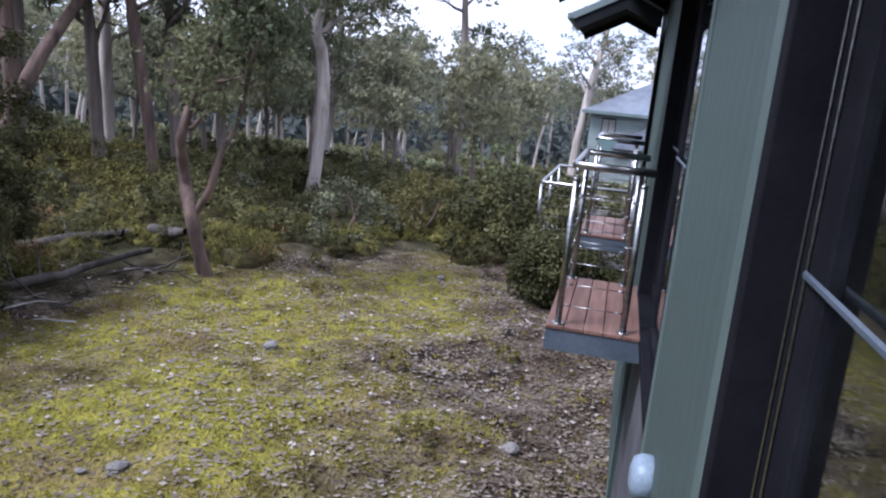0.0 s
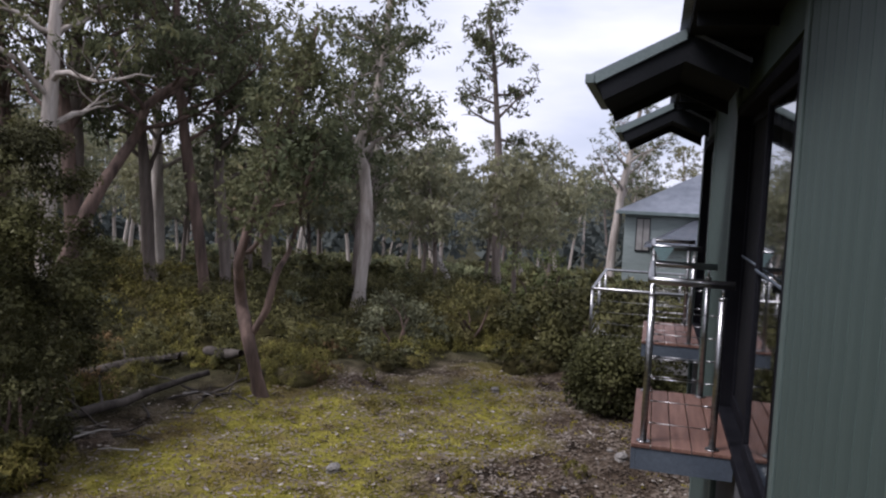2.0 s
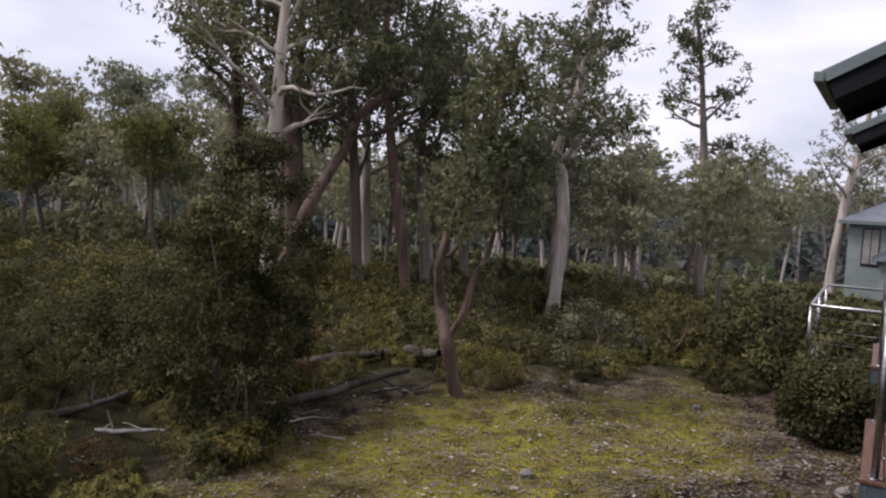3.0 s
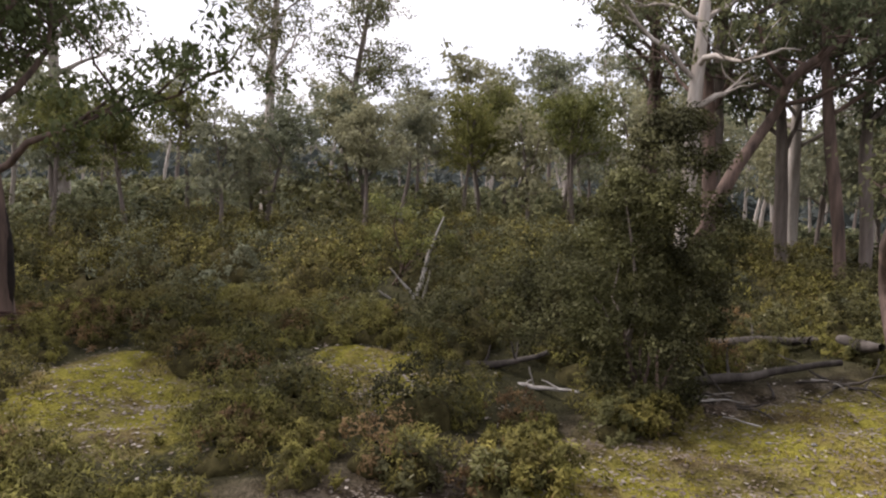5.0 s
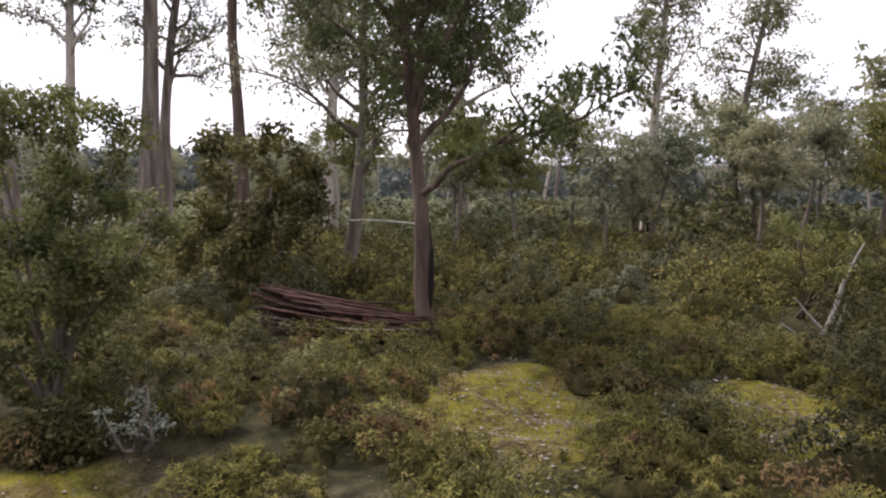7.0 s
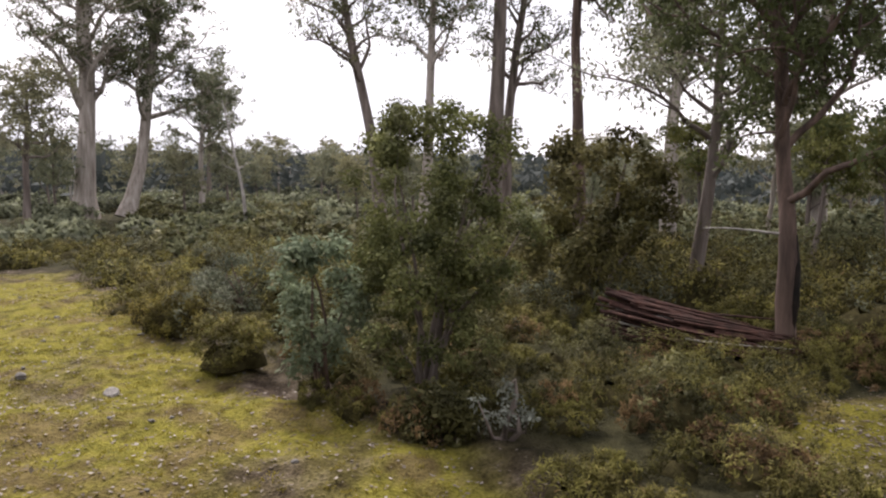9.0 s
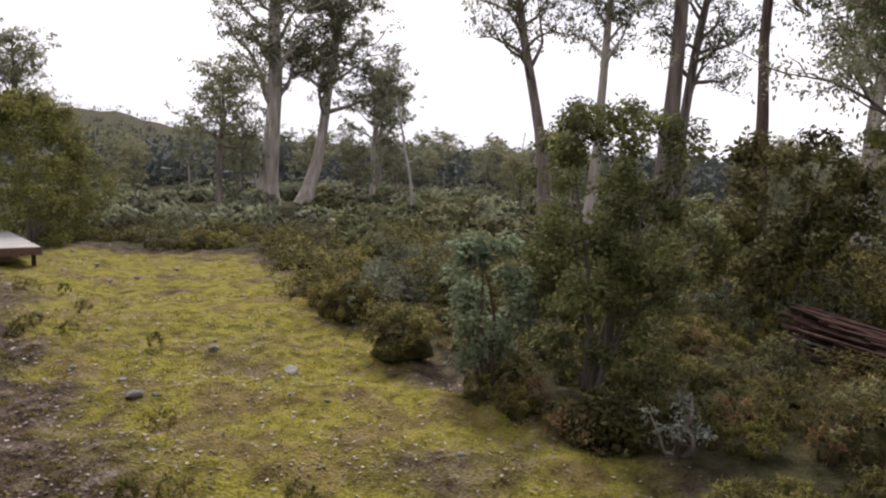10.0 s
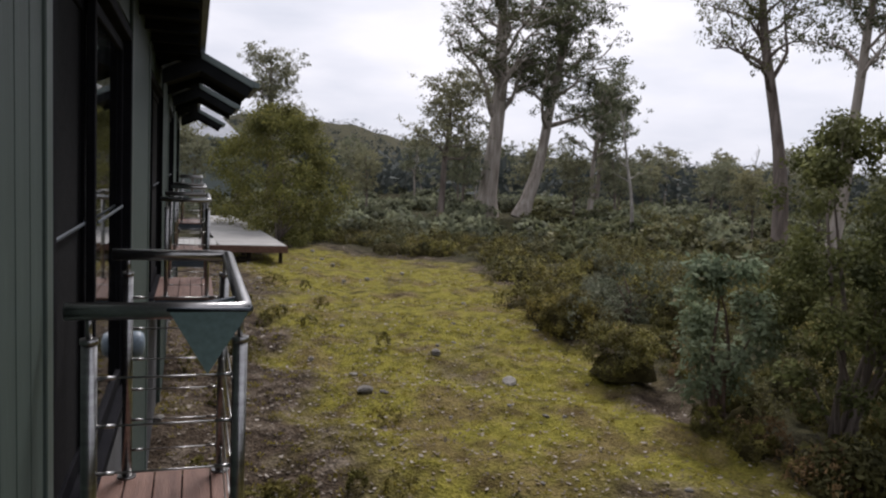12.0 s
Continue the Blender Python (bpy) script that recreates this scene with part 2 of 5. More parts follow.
# ---------------------------------------------------------------- makers
def box(bm, x0, x1, y0, y1, z0, z1):
    vs = [bm.verts.new((x, y, z)) for x in (x0, x1) for y in (y0, y1) for z in (z0, z1)]
    for f in ((0, 1, 3, 2), (4, 6, 7, 5), (0, 4, 5, 1), (2, 3, 7, 6), (0, 2, 6, 4), (1, 5, 7, 3)):
        bm.faces.new([vs[i] for i in f])
    return bm


def bar(bm, points, radius, sides=10):
    """A round bar along points."""
    pts = [Vector(p) for p in points]
    radii = radius if isinstance(radius, (list, tuple)) else [radius] * len(pts)
    rings = []
    for i, p in enumerate(pts):
        d = (pts[min(i + 1, len(pts) - 1)] - pts[max(i - 1, 0)]).normalized()
        u = d.orthogonal().normalized() if i == 0 else (u - d * u.dot(d)).normalized()
        v = d.cross(u)
        rings.append([bm.verts.new(p + (u * math.cos(a) + v * math.sin(a)) * radii[i]) for a in (2 * math.pi * k / sides for k in range(sides))])
    for a, b in zip(rings, rings[1:]):
        for k in range(sides):
            bm.faces.new((a[k], a[(k + 1) % sides], b[(k + 1) % sides], b[k])).smooth = True
    bm.faces.new(rings[0][::-1])
    bm.faces.new(rings[-1])
    return bm


def bevel(bm, width, segments=2):
    bmesh.ops.recalc_face_normals(bm, faces=bm.faces)
    bmesh.ops.bevel(bm, geom=bm.edges[:], offset=width, segments=segments, affect="EDGES", profile=0.7)
    return bm


def mesh_of(name, bm, material):
    me = bpy.data.meshes.new(name)
    bmesh.ops.recalc_face_normals(bm, faces=bm.faces)
    bm.to_mesh(me)
    bm.free()
    me.materials.append(material)
    return me


def part(name, bm, material, parent=None, label=""):
    ob = new(name, mesh_of(name, bm, material))
    ob.parent = parent
    return tagged(ob, label)


def thing(name, label, category, group="", kind="", at=(0, 0, 0)):
    ob = new(name)
    ob.location = at
    ob.empty_display_size = 0.1
    return tagged(ob, label, category, group, kind)


def raw_mesh(name, verts, faces, material, smooth=False):
    """A mesh from computed arrays; all faces have the same number of corners."""
    verts, faces = np.asarray(verts, dtype=np.float32), np.asarray(faces, dtype=np.int32)
    me = bpy.data.meshes.new(name)
    me.vertices.add(len(verts))
    me.vertices.foreach_set("co", verts.ravel())
    k = faces.shape[1]
    me.loops.add(faces.size)
    me.loops.foreach_set("vertex_index", faces.ravel())
    me.polygons.add(len(faces))
    me.polygons.foreach_set("loop_start", np.arange(0, faces.size, k, dtype=np.int32))
    me.polygons.foreach_set("loop_total", np.full(len(faces), k, dtype=np.int32))
    if smooth:
        me.polygons.foreach_set("use_smooth", np.ones(len(faces), dtype=bool))
    me.update(calc_edges=True)
    me.materials.append(material)
    return me


def leaves(rng, centres, spread, per, size, droop=0.5, slim=0.45, flat=False, tri=False, facing=0.0):
    """Leaf blades, each a bent kite of two triangles, in tufts round the centres; facing turns them outwards and up."""
    centres = np.asarray(centres, dtype=float)
    n = len(centres) * per
    c = np.repeat(centres, per, axis=0)
    off = rng.normal(size=(n, 3))
    off /= np.linalg.norm(off, axis=1)[:, None] + 1e-6
    away = off.copy()
    off *= (rng.random(n) ** 0.5)[:, None]
    p = c + off * np.asarray(spread)
    d = rng.normal(size=(n, 3))
    d[:, 2] -= droop * 1.6
    if flat:
        d[:, 2] *= 0.12
    d /= np.linalg.norm(d, axis=1)[:, None]
    if flat:
        turn = np.array([0, 0, 1.0]) + 0.25 * rng.normal(size=(n, 3))
    else:
        turn = rng.normal(size=(n, 3)) * (1 - 0.6 * facing) + facing * (away + np.array([0, 0, 0.7]))
        turn /= np.linalg.norm(turn, axis=1)[:, None] + 1e-6
        d -= turn * (d * turn).sum(axis=1)[:, None] * facing
        d /= np.linalg.norm(d, axis=1)[:, None] + 1e-6
    s = np.cross(d, turn)
    s /= np.linalg.norm(s, axis=1)[:, None] + 1e-6
    ln = (size * (0.6 + 0.8 * rng.random(n)))[:, None]
    nrm = np.cross(d, s)
    if tri:
        v = np.empty((n, 3, 3))
        v[:, 0], v[:, 1], v[:, 2] = p - s * ln * slim * 0.5, p + s * ln * slim * 0.5, p + d * ln
        return v.reshape(-1, 3), np.arange(n * 3).reshape(n, 3)
    v = np.empty((n, 4, 3))
    v[:, 0] = p
    v[:, 1] = p + d * ln * 0.5 + s * ln * slim * 0.5 + nrm * ln * 0.08
    v[:, 2] = p + d * ln
    v[:, 3] = p + d * ln * 0.5 - s * ln * slim * 0.5 + nrm * ln * 0.08
    return v.reshape(-1, 3), np.arange(n * 4).reshape(n, 4)


class Wood:
    """Collects tapered tubes into one mesh."""

    def __init__(self):
        self.v, self.f, self.n = [], [], 0

    def tube(self, pts, radii, sides=7):
        pts, radii = np.asarray(pts, dtype=float), np.asarray(radii, dtype=float)
        d = np.gradient(pts, axis=0)
        d /= np.linalg.norm(d, axis=1)[:, None] + 1e-9
        ref = np.array([1.0, 0.13, 0.07]) if abs(d[0][0]) < 0.8 else np.array([0.1, 1.0, 0.2])
        u = np.cross(d, ref)
        u /= np.linalg.norm(u, axis=1)[:, None] + 1e-9
        w = np.cross(d, u)
        a = np.linspace(0, 2 * np.pi, sides, endpoint=False)
        lump = 1 + 0.10 * np.sin(a[None, :] * 2 + np.arange(len(pts))[:, None] * 0.9)
        ring = pts[:, None, :] + (u[:, None, :] * np.cos(a)[None, :, None] + w[:, None, :] * np.sin(a)[None, :, None]) * (radii[:, None] * lump)[:, :, None]
        m = len(pts)
        self.v.append(ring.reshape(-1, 3))
        i, k = np.meshgrid(np.arange(m - 1), np.arange(sides), indexing="ij")
        q = np.stack([i * sides + k, i * sides + (k + 1) % sides, (i + 1) * sides + (k + 1) % sides, (i + 1) * sides + k], axis=-1).reshape(-1, 4)
        self.f.append(q + self.n)
        self.n += m * sides

    def mesh(self, name, material):
        return raw_mesh(name, np.concatenate(self.v), np.concatenate(self.f), material, True)


def grow(rng, start, way, length, steps, wobble, lift=0.0):
    """A wandering line, that bends up by lift."""
    pts, p, d = [np.array(start, float)], np.array(start, float), np.array(way, float)
    d /= np.linalg.norm(d)
    for _ in range(steps):
        d = d + rng.normal(size=3) * wobble + np.array([0, 0, lift])
        d /= np.linalg.norm(d)
        p = p + d * length / steps
        pts.append(p.copy())
    return np.array(pts)


def tree(name, seed, height, radius, crown_from, spread, label, bark, leaf, at, lean=(0.0, 0.0), limbs=9, twigs=4, per=46, size=0.2,
         tuft=(0.75, 0.75, 0.42), wobble=0.05, bare=0.0, group="", category="tree", spine=None, sides=9, flare=1.5, plain=False, split=False):
    """A gum tree: a tapered trunk, limbs that divide twice, and tufts of leaves at the twigs."""
    rng = np.random.default_rng(seed)
    wood, boughs, ends = Wood(), [], []
    if spine is None:
        trunk = grow(rng, (0, 0, -0.2), (lean[0], lean[1], 1), height, 12, wobble, 0.02)
    else:
        k = np.linspace(0, len(spine) - 1, 15)
        trunk = np.stack([np.interp(k, range(len(spine)), [s[i] for s in spine]) for i in range(3)], axis=1)
    t = np.linspace(0, 1, len(trunk))
    rad = radius * (1 - 0.80 * t ** 1.35) + 0.012
    rad[0] *= flare
    wood.tube(trunk, rad, sides)

    def along(u):
        return np.array([np.interp(u, t, trunk[:, i]) for i in range(3)])

    for i in range(limbs):
        u = crown_from + (0.97 - crown_from) * (i + rng.random() * 0.8) / limbs
        a = i * 2.4 + rng.random() * 1.2
        ln = spread * (1.05 - 0.55 * (u - crown_from) / (1 - crown_from)) * (0.65 + 0.6 * rng.random())
        r0 = max(0.018, np.interp(u, t, rad) * 0.52)
        limb = grow(rng, along(u), (math.cos(a), math.sin(a), 0.40 + 0.6 * rng.random()), ln, 8, 0.24, 0.05)
        bough = Wood()
        shoots = []
        boughs.append((bough, shoots))
        if plain:
            bough.tube(limb[::2], np.linspace(r0, 0.012, len(limb[::2])), 4)
        else:
            bough.tube(limb, np.linspace(r0, 0.012, len(limb)), 6)
        for j in range(twigs):
            w = 0.35 + 0.65 * (j + rng.random()) / twigs
            q = limb[min(len(limb) - 1, int(w * (len(limb) - 1) + 0.5))]
            tw = grow(rng, q, (math.cos(a + rng.normal() * 1.0), math.sin(a + rng.normal() * 1.0), 0.25 + 0.5 * rng.random()), ln * (0.22 + 0.28 * rng.random()), 4, 0.25, 0.05)
            if not plain:
                if split:
                    shoots.append(Wood())
                (shoots[-1] if split else bough).tube(tw, np.linspace(r0 * 0.4, 0.006, len(tw)), 4)
            if rng.random() > bare:
                ends += [tw[-1], tw[2] + rng.normal(size=3) * 0.12]
    if bare < 0.5:
        ends.append(trunk[-1])
    top = thing(name, label, category, group, at=at)
    ob = new("trunk", wood.mesh("trunk", bark))
    ob.parent = top
    for bough, shoots in boughs:
        ob = new("limb", bough.mesh("limb", bark))
        ob.parent = top
        for shoot in shoots:
            twig = new("twig", shoot.mesh("twig", bark))
            twig.parent = ob
    if ends:
        # each tuft is three small clumps with air between them
        ends, reach = np.repeat(np.asarray(ends), 3, axis=0), np.asarray(tuft) * (0.8 + 0.4 * rng.random())
        ends = ends + rng.normal(size=ends.shape) * reach * 0.62
        lv, lf = leaves(rng, ends, reach * 0.50, max(3, per // 3), size, slim=0.6 if plain else 0.42, tri=plain, facing=0.55)
        ob = new("crown", raw_mesh("crown", lv, lf, leaf))
        ob.parent = top
    return top


def shrub_arrays(rng, radius, height, n, size, slim=0.2, tufts=18):
    """Sprigs in upright rounded tufts, the tufts over a lumpy dome; also the tone of each corner, by plant, by tuft and
    from dark foot to pale tip.
    """
    a, z = np.arange(tufts) * 2.4 + rng.random(tufts) * 0.9, np.linspace(0.03, 1.0, tufts) ** 0.8
    lump = 0.80 + 0.22 * np.sin(3 * a + rng.random() * 6) + 0.12 * rng.normal(size=tufts)
    r = radius * lump * np.sqrt(np.clip(1 - (z * 0.97) ** 2, 0.01, 1))
    c = np.stack([r * np.cos(a), r * np.sin(a), height * (0.10 + 0.66 * z + 0.14 * rng.random(tufts))], axis=1)
    out = np.stack([np.cos(a) * (1 - z), np.sin(a) * (1 - z), 0.45 + z], axis=1)
    k = rng.integers(0, tufts, n)
    w = radius * (0.20 + 0.16 * rng.random(tufts))[k]
    ball = rng.normal(size=(n, 3)) + out[k] * 1.1
    ball /= np.linalg.norm(ball, axis=1)[:, None]
    p = c[k] + ball * (w * (0.45 + 0.6 * rng.random(n)))[:, None] * np.array([1, 1, 1.15])
    p[:, 2] = np.maximum(p[:, 2], 0.02)
    turn = ball + np.array([0, 0, 0.35]) + rng.normal(size=(n, 3)) * 0.30
    turn /= np.linalg.norm(turn, axis=1)[:, None]
    d = rng.normal(size=(n, 3)) * 0.8 + np.array([0, 0, 0.8])
    d -= turn * (d * turn).sum(axis=1)[:, None] * 0.75
    d /= np.linalg.norm(d, axis=1)[:, None]
    s = np.cross(d, turn)
    s /= np.linalg.norm(s, axis=1)[:, None] + 1e-6
    ln = (size * (0.6 + 0.8 * rng.random(n)))[:, None]
    v = np.empty((n, 3, 3))
    v[:, 0], v[:, 1], v[:, 2] = p - s * ln * slim, p + s * ln * slim, p + d * ln
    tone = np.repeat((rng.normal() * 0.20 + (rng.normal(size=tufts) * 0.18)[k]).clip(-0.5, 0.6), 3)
    # feet darkened for the shade between sprigs, tips lightened as new growth
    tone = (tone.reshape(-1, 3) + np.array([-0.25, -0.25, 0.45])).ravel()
    return v.reshape(-1, 3), np.arange(n * 3).reshape(n, 3), tone


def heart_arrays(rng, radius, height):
    """A lumpy shell added inside a shrub, dark in place of its inner shade, as triangles."""
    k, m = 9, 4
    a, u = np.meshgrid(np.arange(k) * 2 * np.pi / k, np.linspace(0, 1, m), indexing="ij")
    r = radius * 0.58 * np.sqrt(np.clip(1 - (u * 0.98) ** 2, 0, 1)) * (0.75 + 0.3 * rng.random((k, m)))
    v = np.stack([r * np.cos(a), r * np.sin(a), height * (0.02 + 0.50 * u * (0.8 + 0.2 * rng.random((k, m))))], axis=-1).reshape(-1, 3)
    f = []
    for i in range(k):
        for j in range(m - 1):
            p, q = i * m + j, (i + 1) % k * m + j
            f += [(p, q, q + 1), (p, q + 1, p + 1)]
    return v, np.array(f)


def toned(me, tone):
    me.attributes.new("tone", "FLOAT", "POINT").data.foreach_set("value", np.asarray(tone, dtype=np.float32))
    return me


# ---------------------------------------------------------------- ground
PATCHES = [(-10.0, 1.25, 1.8, 1.15), (-9.4, 4.4, 1.3, 1.0), (-9.2, 9.2, 1.2, 0.4)]
EDGE = [(0.6, 12.6), (-1.4, 13.4), (-3.4, 12.8), (-5.3, 11.0), (-6.9, 7.7), (-6.2, 5.0), (-5.91, 0.78), (-7.41, -2.39), (-8.91, -5.57), (-11.0, -9.6), (-15.79, -16.88), (-15.78, -21.16), (-13.85, -24.01), (-8.97, -25.82), (0.54, -0.23)]
BEND = radians(-20.4)
PIVOT = (-0.906, 0.197)
SWING = Matrix.Translation((*PIVOT, -0.004)) @ Matrix.Rotation(BEND, 4, "Z") @ Matrix.Translation((-PIVOT[0], -PIVOT[1], 0))


def south_frame(x, y):
    """A place in the frame of the south wing, which stands at an angle to the north wing."""
    u, v, c, s = x - PIVOT[0], y - PIVOT[1], math.cos(BEND), math.sin(BEND)
    return u * c + v * s + PIVOT[0], -u * s + v * c + PIVOT[1]


def off_wall(x, y):
    """Distance in front of the nearer wing."""
    return np.minimum(-x, -south_frame(x, y)[0])


def in_clearing(x, y):
    """How far inside the mossy clearing a place lies, in metres; negative outside."""
    x, y = np.asarray(x, float), np.asarray(y, float)
    best, inside = np.full(x.shape, 1e9), np.zeros(x.shape, bool)
    for (ax, ay), (bx, by) in zip(EDGE, EDGE[1:] + EDGE[:1]):
        ex, ey = bx - ax, by - ay
        k = np.clip(((x - ax) * ex + (y - ay) * ey) / (ex * ex + ey * ey), 0, 1)
        best = np.minimum(best, np.hypot(x - ax - k * ex, y - ay - k * ey))
        cross = (ay > y) != (by > y)
        inside ^= cross & (x < ex * (y - ay) / (ey if ey else 1e-9) + ax)
    return np.where(inside, best, -best)


def ground_z(x, y):
    x, y = np.asarray(x, float), np.asarray(y, float)
    z = -1.6 + 0.09 * np.sin(x * 0.9 + 1.3) * np.sin(y * 0.7) + 0.05 * np.sin(x * 2.3 + y * 1.7) + 0.03 * np.sin(x * 5.1 - y * 4.3)
    near = np.clip(1 - np.hypot(x, y) / 40, 0, 1)
    z = z + near * (0.022 * np.sin(x * 9.1 + 2.2 * np.sin(y * 5.3)) * np.sin(y * 8.3 + 1.7 * np.sin(x * 6.1)) + 0.012 * np.sin(x * 21 + 3 * np.sin(y * 7)) * np.sin(y * 19 + 2 * np.sin(x * 11)))
    z = z - np.clip(y - 20, 0, 70) * 0.085 - np.clip(-x - 30, 0, 50) * 0.03 * (y > -20)
    d, az = np.hypot(x, y), np.degrees(np.arctan2(-x, y)) % 360
    rise = np.interp(az, [0, 25, 40, 80, 105, 119, 130, 142, 146, 152, 160, 195, 300, 360], [18, 18, 14, 13, 11, 16, 18, 22, 32, 42, 38, 34, 24, 18])
    far = np.clip((d - 130) / 570, 0, 1)
    return z + rise * far * far * (3 - 2 * far) * (1 + 0.05 * np.sin(az * 0.9) + 0.03 * np.sin(az * 2.3))


rings = np.concatenate([np.linspace(0.01, 15, 200)[:-1], np.geomspace(15, 1800, 70)])
turns = np.linspace(0, 2 * np.pi, 401)[:-1]
gr, ga = np.meshgrid(rings, turns, indexing="ij")
gx, gy = -gr * np.sin(ga), gr * np.cos(ga)
gz = ground_z(gx, gy)
i, k = np.meshgrid(np.arange(len(rings) - 1), np.arange(400), indexing="ij")
gf = np.stack([i * 400 + k, (i + 1) * 400 + k, (i + 1) * 400 + (k + 1) % 400, i * 400 + (k + 1) % 400], axis=-1).reshape(-1, 4)
gv = np.stack([gx, gy, gz], axis=-1).reshape(-1, 3)
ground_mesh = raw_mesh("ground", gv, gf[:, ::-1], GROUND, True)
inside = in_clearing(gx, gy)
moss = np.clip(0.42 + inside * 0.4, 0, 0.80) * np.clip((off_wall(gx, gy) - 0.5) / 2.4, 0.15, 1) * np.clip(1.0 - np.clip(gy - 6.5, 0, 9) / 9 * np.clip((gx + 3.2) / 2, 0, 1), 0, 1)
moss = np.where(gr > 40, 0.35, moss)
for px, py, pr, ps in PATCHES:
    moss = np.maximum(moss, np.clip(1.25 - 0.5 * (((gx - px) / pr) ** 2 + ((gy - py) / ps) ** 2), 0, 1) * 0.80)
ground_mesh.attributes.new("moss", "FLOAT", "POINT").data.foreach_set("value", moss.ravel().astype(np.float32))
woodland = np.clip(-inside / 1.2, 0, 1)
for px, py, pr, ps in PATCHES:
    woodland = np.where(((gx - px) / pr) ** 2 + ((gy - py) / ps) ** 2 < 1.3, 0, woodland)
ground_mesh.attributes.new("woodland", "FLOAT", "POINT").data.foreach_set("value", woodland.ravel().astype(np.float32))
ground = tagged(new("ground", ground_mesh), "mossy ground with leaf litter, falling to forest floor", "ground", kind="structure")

# ---------------------------------------------------------------- building
PERIOD = 9.15
BALCONY_Y = [9.15, 5.77, 0.0, -3.38, -9.15, -12.53, -18.3]
OPENINGS = [(8.35, 9.95), (3.75, 6.2), (0.2, 2.2), (-5.5, -2.83), (-10.0, -7.35), (-14.65, -12.0), (-19.2, -16.5)]
SOUTH, NORTH = -19.6, 10.15
DOOR_TOP, WALL_TOP, BASE = 2.12, 2.5, -0.16


NORTH_END, SOUTH_END = 0.06, 0.33


def settle(ob, y):
    """Turns what belongs to the south wing into its place."""
    if y < -0.6:
        ob.matrix_basis = SWING @ ob.matrix_basis
    return ob


def piece(name, x0, x1, y0, y1, z0, z1, material, label, category, wing):
    ob = part(name, box(bmesh.new(), x0, x1, y0, y1, z0, z1), material)
    return settle(tagged(ob, label, category, kind="structure"), wing)


def wing(name, y0, y1, openings, side):
    solid, last = [], y1
    for o0, o1 in openings:
        solid.append((o1, last))
        last = o0
    solid.append((y0, last))
    for n, (a, b) in enumerate(solid, 1):
        wall = piece("wall_%s_%d" % (name, n), 0.0, 0.14, a, b, -1.75, WALL_TOP, WALL_GREEN, "sage green painted board wall of the lodge", "wall", side)
        for y in (a + 0.045, b - 0.045):
            part("corner_board", bevel(box(bmesh.new(), -0.022, -0.002, y - 0.045, y + 0.045, -1.7, WALL_TOP - 0.02), 0.004, 1), TRIM_GREEN, wall, "paler green corner board")
        count = max(1, int((b - a - 0.19) / 0.15))
        step = (b - a - 0.19) / count
        shared = mesh_of("board", bevel(box(bmesh.new(), -0.013, -0.001, 0.003, step - 0.003, -1.7, WALL_TOP - 0.02), 0.003, 1), WALL_GREEN)
        for k in range(count):
            ob = new("board", shared)
            ob.parent, ob.location = wall, (0, a + 0.095 + k * step, 0)
    for n, (o0, o1) in enumerate(openings, 1):
        piece("wall_head_%s_%d" % (name, n), 0.0, 0.14, o0, o1, DOOR_TOP + 0.05, WALL_TOP, WALL_GREEN, "green board above the sliding door", "wall", side)
        piece("wall_base_%s_%d" % (name, n), 0.02, 0.14, o0, o1, -1.75, -0.06, CONCRETE, "dark grey base wall below the door", "wall", side)
    piece("wall_back_" + name, 4.2, 4.35, y0, y1, -1.75, WALL_TOP, ROOM, "plain back wall of the rooms", "wall", side)
    for n, y in enumerate((y0, y1 - 0.14), 1):
        piece("wall_end_%s_%d" % (name, n), 0.141, 4.2, y, y + 0.14, -1.75, WALL_TOP, WALL_GREEN, "green end wall of the lodge", "wall", side)
    piece("floor_" + name, 0.141, 4.2, y0 + 0.14, y1 - 0.14, -0.12, -0.02, ROOM, "dim floor of the rooms", "floor", side)
    piece("ceiling_" + name, 0.141, 4.2, y0 + 0.14, y1 - 0.14, 2.36, 2.46, ROOM, "plain ceiling of the rooms", "ceiling", side)
    for n, (a, b) in enumerate(solid[1:-1], 1):
        y = (a + b) / 2
        piece("wall_room_%s_%d" % (name, n), 0.141, 4.2, y - 0.05, y + 0.05, -0.02, 2.36, ROOM, "plain wall between two rooms", "wall", side)
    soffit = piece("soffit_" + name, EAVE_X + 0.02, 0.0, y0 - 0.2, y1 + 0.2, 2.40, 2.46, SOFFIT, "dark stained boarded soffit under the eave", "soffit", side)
    for k in range(int((y1 - y0) / 0.6)):
        y = y0 + 0.3 + k * 0.6
        part("rafter_end", box(bmesh.new(), EAVE_X + 0.04, -0.01, y - 0.02, y + 0.02, 2.33, 2.399), SOFFIT, soffit)
    rows, wave = int((y1 - y0 + 0.4) / 0.019), []
    for j in range(rows):
        y, up = y0 - 0.2 + j * 0.019, 0.009 * math.sin(j * math.pi / 2)
        wave += [(EAVE_X - 0.03, y, 2.475 + up), (4.6, y, 3.9 + up)]
    me = raw_mesh("roof_" + name, wave, [(2 * j, 2 * j + 1, 2 * j + 3, 2 * j + 2) for j in range(rows - 1)], ROOF)
    roof = settle(tagged(new("roof_" + name, me), "grey corrugated metal roof of the lodge", "roof", kind="structure"), side)
    roof.modifiers.new("thickness", "SOLIDIFY").thickness = 0.012


EAVE_X, EAVE_Z = -0.43, 2.43
wing("north", NORTH_END, NORTH, OPENINGS[:3], 1)
wing("south", SOUTH, SOUTH_END, OPENINGS[3:], -1)


